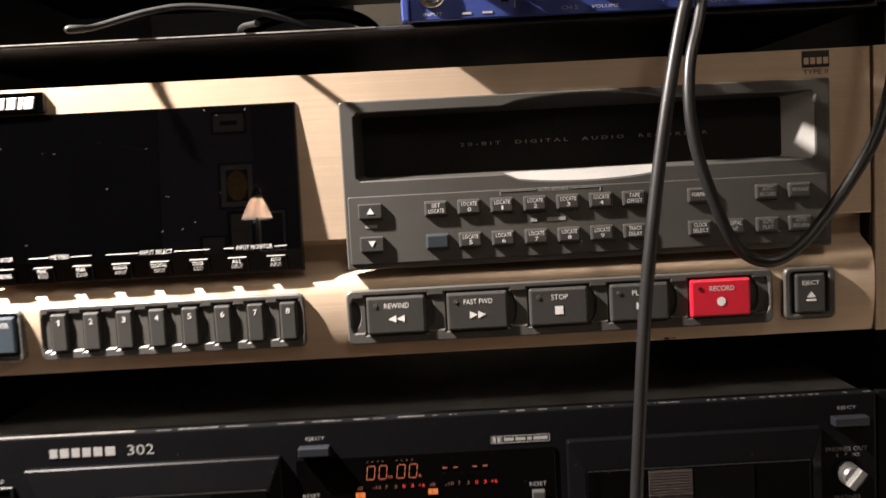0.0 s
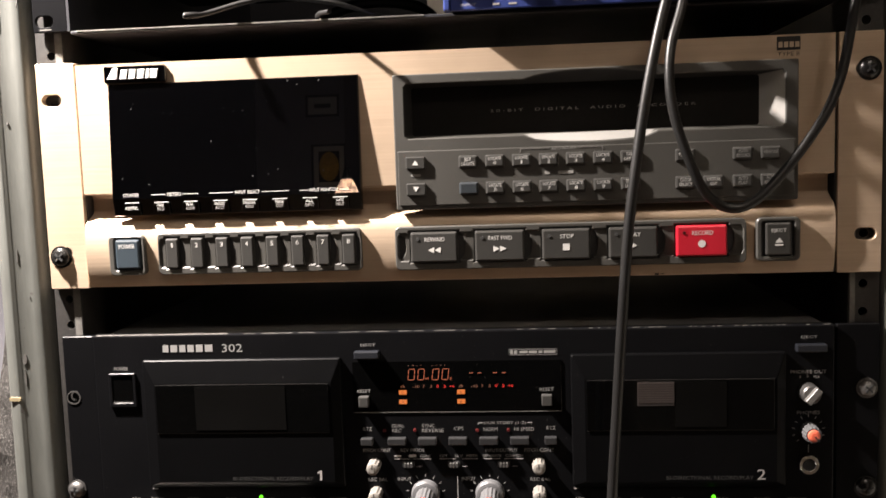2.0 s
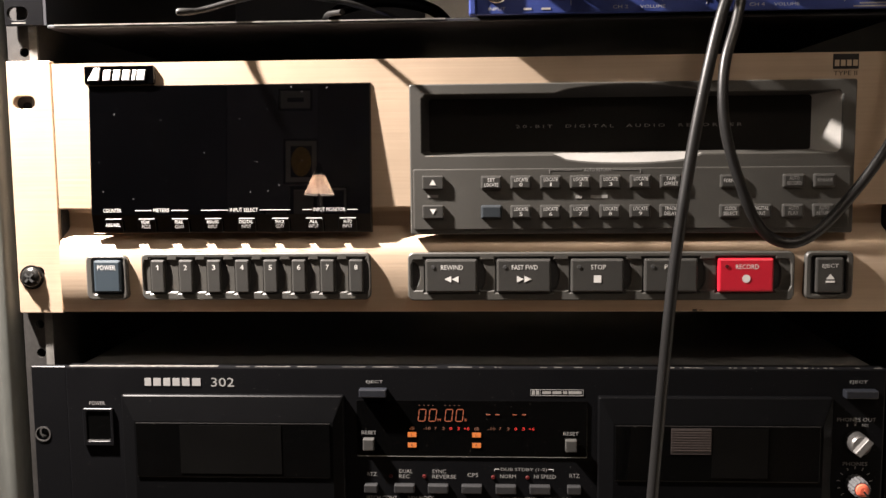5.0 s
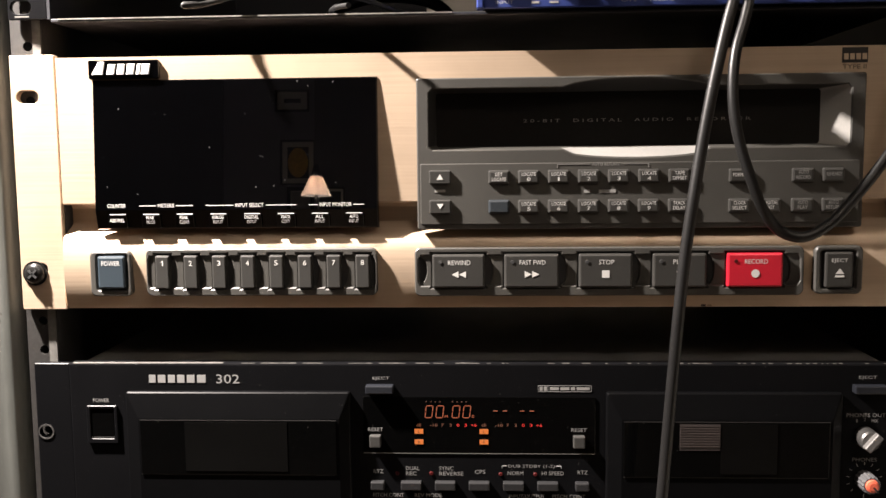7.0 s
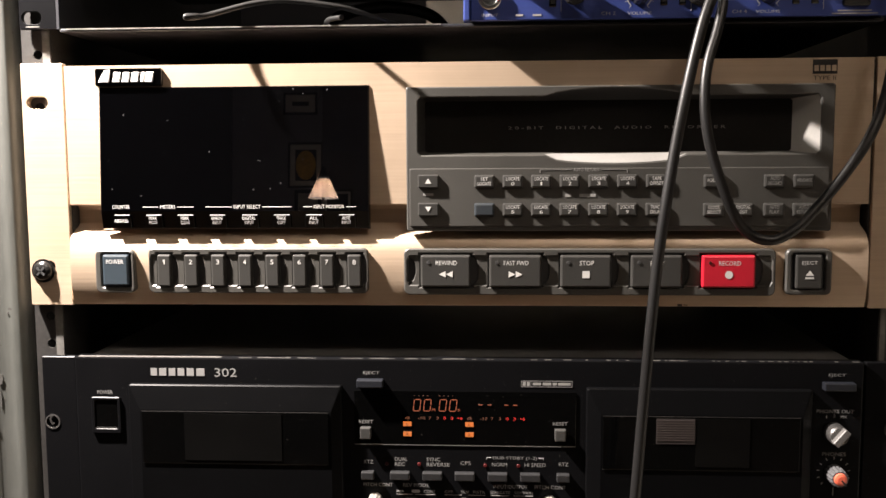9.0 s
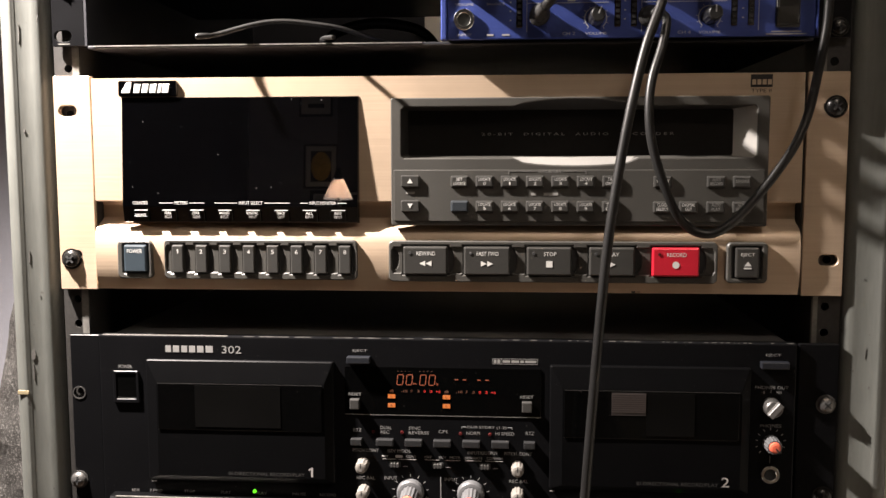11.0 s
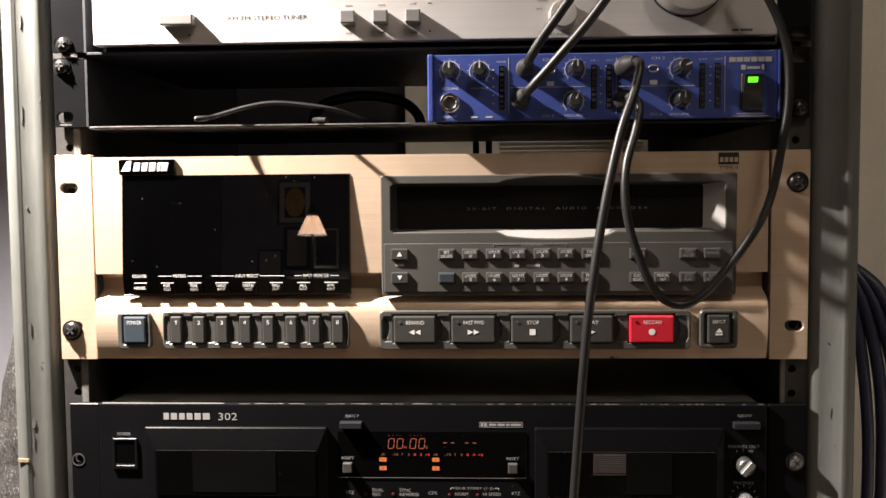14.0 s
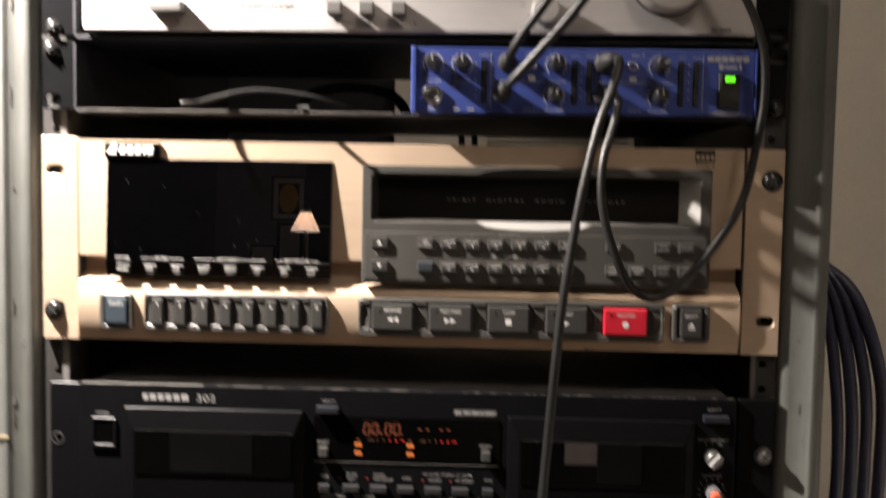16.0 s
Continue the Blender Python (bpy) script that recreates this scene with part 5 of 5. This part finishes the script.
sill = [(TY + 0.0004, 1.2350), (TY + 0.0036, 1.2352), (TY + 0.0078, 1.2462), (0.0078, 1.2345)]
part("dial_sill", rings([[(GX0 + (0.0072 if z < 1.24 else 0.0092), y, z) for y, z in sill], [(GX1 - 0.0008, y, z) for y, z in sill]], True, True), SILVER_FACE, tuner, "sloping silver sill under the dial glass")
dial = part("dial_glass", block(GX0, GX1, 0.0044, 0.0056, 1.2345, 1.3080), DIAL_BLACK, tuner, "dark dial glass with pale frequency figures")
GY = 0.0044
cover = part("cover_glass", block(GX0, GX1, TY + 0.0001, TY + 0.0003, 1.2345, 1.3080), CLEAR, tuner, "clear cover glass over the dial")
cover.visible_shadow = False
for k, word in enumerate(("88", "90", "92", "94", "96", "98", "100", "102", "104", "106", "108")):
    x = -0.1266 + 0.01764 * k
    half = 0.0021 if len(word) == 2 else 0.0031
    legend(dial, word, x - half, x + half, 1.2533, 1.2557, GY, DIAL_PRINT)
legend(dial, "MHz", 0.0740, 0.0800, 1.2535, 1.2555, GY, TUNER_PRINT)
bm = bmesh.new()
for k in range(24):
    x = -0.1266 + 0.00882 * k
    block(x - 0.0001, x + 0.0001, GY - 0.0002, GY, 1.2480, 1.2500 if k % 2 else 1.2512, bm=bm)
block(-0.1500, 0.0790, GY - 0.0002, GY, 1.2476, 1.2478, bm=bm)
part("scale_ticks", bm, DIAL_PRINT, dial)
bars(dial, [(-0.1113, -0.1109, 1.2490, 1.2900)], GY, PRINT_GREY, "dial_pointer")
for x, z, m in ((-0.0615, 1.2545, RED_GLOW), (-0.0465, 1.2478, GREEN_GLOW)):
    part("dial_lamp", turned((x, GY, z), (0, -1, 0), ((0, 0.0014), (0.0006, 0.0011)), 10), m, dial)
for word, a, b in (("stereo", -0.1285, -0.1190), ("locked", -0.0600, -0.0505), ("signal", -0.0165, -0.0085), ("tuning", 0.0450, 0.0535)):
    legend(tuner, word, a, b, 1.2360, 1.2378, TY + 0.0024, TUNER_PRINT)
for x in (-0.1165, -0.0478):
    shape(tuner, [(x - 0.0011, 1.2369), (x, 1.2358), (x + 0.0011, 1.2369), (x, 1.2381)], TY + 0.0024, SCALE_RED, "dial_lamp_window")
for k in range(5):
    bars(tuner, [(-0.0070 + 0.0069 * k, -0.0016 + 0.0069 * k, 1.2358, 1.2378)], TY + 0.0030, SCALE_GREEN, "signal_block")
for x, m in ((0.0555, SCALE_RED), (0.0650, SCALE_GREEN), (0.0745, SCALE_RED)):
    bars(tuner, [(x, x + 0.0056, 1.2358, 1.2378)], TY + 0.0030, m, "tuning_block")
bars(tuner, [(GX0, GX1, 1.2338, 1.2345)], TY, PRINT_BLACK, "window_edge")
legend(tuner, "AM-FM STEREO TUNER", -0.1248, -0.0733, 1.2172, 1.2200, TY, PRINT_BLACK)
legend(tuner, "POWER", -0.1620, -0.1500, 1.2298, 1.2315, TY, TUNER_PRINT)
for word, a, b in (("SERVO LOCK", -0.0575, -0.0375), ("HI BLEND", -0.0335, -0.0190), ("MUTING", -0.0120, 0.0000)):
    legend(tuner, word, a, b, 1.2294, 1.2313, TY, TUNER_PRINT)
for x, w, u, v in ((-0.0472, "on", 1.2245, 1.2258), (-0.0265, "on", 1.2245, 1.2258), (-0.0065, "off", 1.2250, 1.2264), (-0.0472, "off", 1.2075, 1.2090), (-0.0265, "off", 1.2075, 1.2090), (-0.0065, "on", 1.2075, 1.2088)):
    legend(tuner, w, x - 0.0022, x + 0.0022, u, v, TY, TUNER_PRINT)
bars(tuner, [(0.0025, 0.0048, 1.2258, 1.2262), (0.0030, 0.0044, 1.2082, 1.2092), (-0.1503, -0.1485, 1.2255, 1.2259), (-0.1500, -0.1488, 1.2080, 1.2092)], TY, PRINT_BLACK)
key = part("power_button", pad(-0.1655, -0.1445, 1.2138, 1.2205, TY, TY - 0.0085, 0.0006, 0.0008), BUTTON_GREY, tuner)
for x in (-0.0472, -0.0268, -0.0064):
    part("square_button", pad(x - 0.0047, x + 0.0047, 1.2130, 1.2210, TY, TY - 0.0085, 0.0007, 0.0008), BUTTON_GREY, tuner)
legend(tuner, "FUNCTION", 0.0790, 0.0985, 1.2045, 1.2062, TY, TUNER_PRINT)
for word, a, b, z in (("FM", 0.0885, 0.0925, 1.2284), ("AM", 0.0700, 0.0735, 1.2205), ("MONO", 0.0712, 0.0775, 1.2255), ("AUTO", 0.0955, 0.1010, 1.2284), ("LEVEL", 0.1045, 0.1105, 1.2270)):
    legend(tuner, word, a, b, z, z + 0.0013, TY, TUNER_PRINT)
smooth(part("function_knob", turned((0.0862, TY, 1.2165), (0, -1, 0), ((0, 0.0088), (0.010, 0.0086), (0.0112, 0.0078), (0.0114, 0.004)), 36), SILVER_KNOB, tuner))
part("knob_ring", turned((0.1626, TY, 1.2388), (0, -1, 0), ((0, 0.0243), (0.0012, 0.0240)), 56), WELL_BLACK, tuner)
smooth(part("tuning_knob", turned((0.1626, TY - 0.0012, 1.2388), (0, -1, 0), ((0, 0.0233), (0.0125, 0.0230), (0.0140, 0.0222), (0.0144, 0.019), (0.0141, 0.004)), 72), SILVER_KNOB, tuner, "large turned silver tuning knob"))
bars(tuner, [(0.1905, 0.1945, 1.2055, 1.2070), (0.1955, 0.2030, 1.2055, 1.2070)], TY, TUNER_PRINT)

# ---- cables ----
def plugged(base, tip, line, label, material=RUBBER, barrel=0.0055, r=0.0028):
    t = thing("headphone_cable", base, label, "cable", "plugged cables")
    ax = Vector(tip) - Vector(base)
    n = ax.length
    smooth(part("plug", turned(base, ax, ((0, barrel * 0.9), (n * 0.1, barrel), (n * 0.55, barrel * 0.96), (n * 0.75, barrel * 0.75), (n * 0.80, barrel * 0.55), (n, barrel * 0.48)), 22), PLUG_BLACK, t))
    part("collar", turned(Vector(base) + ax * 0.02, ax, ((0, barrel * 1.06), (n * 0.05, barrel * 1.06)), 22), STEEL, t)
    for k in range(3):
        part("grip_ridge", turned(Vector(base) + ax * (0.18 + 0.12 * k), ax, ((0, barrel * 0.98), (n * 0.02, barrel * 1.05), (n * 0.05, barrel * 1.05), (n * 0.07, barrel * 0.98)), 22), PLUG_BLACK, t)
    smooth(part("jacket", tube([Vector(base) + ax * 0.9, *line], r), material, t))
    return t


plugged((0.0620, -0.003, 1.1822), (0.0638, -0.030, 1.1850), [(0.0655, -0.036, 1.188), (0.072, -0.042, 1.198), (0.083, -0.050, 1.2125), (0.107, -0.068, 1.246), (0.135, -0.085, 1.290), (0.160, -0.09, 1.36)], "black headphone cable rising from its plug")
plugged((0.0585, -0.003, 1.1635), (0.0625, -0.032, 1.1672), [(0.066, -0.036, 1.170), (0.080, -0.044, 1.185), (0.097, -0.052, 1.204), (0.112, -0.062, 1.224), (0.1235, -0.070, 1.243), (0.138, -0.085, 1.290), (0.15, -0.09, 1.36)], "black headphone cable running up beside another")
plugged((0.1215, -0.003, 1.1830), (0.1275, -0.030, 1.1850), [(0.1288, -0.0370, 1.181), (0.1245, -0.043, 1.165), (0.1165, -0.048, 1.143), (0.1095, -0.052, 1.115), (0.1038, -0.054, 1.085), (0.0993, -0.055, 1.055), (0.0958, -0.055, 1.025), (0.0920, -0.054, 0.975), (0.0890, -0.053, 0.930), (0.0862, -0.052, 0.885), (0.083, -0.050, 0.82), (0.08, -0.044, 0.70)], "black cable hanging straight down over the rack", barrel=0.0062)
plugged((0.1205, -0.003, 1.1635), (0.1270, -0.028, 1.1640), [(0.1295, -0.032, 1.158), (0.1264, -0.037, 1.143), (0.1207, -0.042, 1.125), (0.1190, -0.045, 1.108), (0.1205, -0.046, 1.092), (0.1252, -0.046, 1.075), (0.1334, -0.044, 1.055), (0.1430, -0.040, 1.0435), (0.1540, -0.040, 1.0402), (0.1650, -0.040, 1.0455), (0.1775, -0.038, 1.058), (0.1905, -0.036, 1.074), (0.2010, -0.034, 1.090), (0.2085, -0.031, 1.108), (0.2130, -0.030, 1.130), (0.2170, -0.030, 1.158), (0.2165, -0.030, 1.185), (0.2110, -0.030, 1.206), (0.2010, -0.030, 1.226), (0.1890, -0.030, 1.247), (0.1770, -0.032, 1.275), (0.168, -0.04, 1.36)], "black cable looping low over the recorder and back up", barrel=0.0058, r=0.0026)
lead = thing("loose_cable", (-0.09, 0.06, 1.1522), "loose black cable arching over the shelf", "cable")
smooth(part("jacket", tube([(-0.137, -0.0145, 1.1550), (-0.132, -0.008, 1.1572), (-0.112, 0.0, 1.1638), (-0.094, 0.004, 1.1660), (-0.067, 0.008, 1.1632), (-0.053, 0.014, 1.1600), (-0.040, 0.022, 1.1562), (-0.028, 0.045, 1.1550), (-0.018, 0.08, 1.1550), (-0.012, 0.13, 1.1555)], 0.0015), RUBBER, lead))
smooth(part("end_cap", turned((-0.1425, -0.0190, 1.1545), (0.75, 0.6, 0.1), ((0, 0.0010), (0.001, 0.0018), (0.007, 0.0018), (0.009, 0.0015)), 14), RUBBER, lead))
coil = thing("coiled_cable", (-0.05, 0.14, 1.1522), "black cable coiled at the back of the shelf", "cable")
smooth(part("jacket", tube([(-0.012, 0.15, 1.1560), (-0.016, 0.145, 1.170), (-0.03, 0.14, 1.180), (-0.06, 0.14, 1.184), (-0.09, 0.145, 1.178), (-0.10, 0.15, 1.1640), (-0.09, 0.155, 1.1565), (-0.04, 0.16, 1.1560)], 0.004), RUBBER, coil))
# Stub added at the tray's edge to throw a shadow band below.
smooth(part("shadow_stub", tube([(-0.074, 0.07, 1.1562), (-0.076, 0.03, 1.1560), (-0.070, 0.0, 1.1548), (-0.060, -0.018, 1.1532)], 0.0014), RUBBER, coil))
for x in (0.0300, 0.0415):
    drop = thing("mains_lead", (x, 0.232, 1.02), "black lead hanging behind the shelf", "cable")
    smooth(part("jacket", tube([(x, 0.232, 1.02), (x + 0.0004, 0.232, 1.10), (x, 0.232, 1.15), (x - 0.001, 0.228, 1.22)], 0.0028), RUBBER, drop))
for k, (dx, r) in enumerate(((0.0, 0.0042), (0.010, 0.0045), (0.020, 0.0042), (0.031, 0.0046))):
    c = thing("wall_cable", (0.29 + dx, 0.09, 0.5), "navy cable hanging in a bundle beside the rack", "cable", "bundle of navy cables")
    smooth(part("jacket", tube([(0.270 + dx * 0.2, 0.15, 1.085), (0.289 + dx * 0.35, 0.10, 1.062 - dx * 0.2), (0.303 + dx * 0.6, 0.09 - k * 0.004, 1.03), (0.312 + dx * 0.9, 0.085 - k * 0.004, 0.97), (0.316 + dx, 0.085, 0.90), (0.312 + dx, 0.085, 0.80), (0.305 + dx, 0.085, 0.50)], r), NAVY_RUBBER, c))

# ---- carpeted cover beside the rack ----
cover = thing("carpet_offcut", (-0.36, 0.2, FLOOR), "sparkling grey carpet offcut leaning beside the rack", "carpet")
bm = bmesh.new()
edge = [(1.40, -0.285), (1.25, -0.305), (1.093, -0.342), (0.99, -0.366), (0.894, -0.386), (0.75, -0.41), (0.5, -0.43), (FLOOR, -0.45)]
rows3 = []
levels = 150
for i in range(levels + 1):
    z = 1.40 + (FLOOR - 1.40) * (i / levels) ** 1.4
    k = max(j for j in range(len(edge) - 1) if edge[j][0] >= z - 1e-9)
    (za, xa), (zb, xb) = edge[k], edge[k + 1]
    left = xa + (xb - xa) * (za - z) / (za - zb)
    row = []
    for j in range(31):
        x = -0.268 + (left + 0.268) * j / 30
        d = 0.0012 * noise.noise(Vector((x * 240, z * 130, 3.1))) + 0.006 * noise.noise(Vector((x * 50, z * 30, 9.0)))
        row.append(bm.verts.new((x, 0.14 + d + (0.03 * (j / 30) ** 3), z)))
    rows3.append(row)
for a, b in zip(rows3, rows3[1:]):
    for j in range(30):
        bm.faces.new((a[j], a[j + 1], b[j + 1], b[j]))
solid = bmesh.ops.extrude_face_region(bm, geom=bm.faces[:])
bmesh.ops.translate(bm, verts=[v for v in solid["geom"] if isinstance(v, bmesh.types.BMVert)], vec=(0, 0.012, 0))
part("carpet_sheet", bm, CARPET, cover)
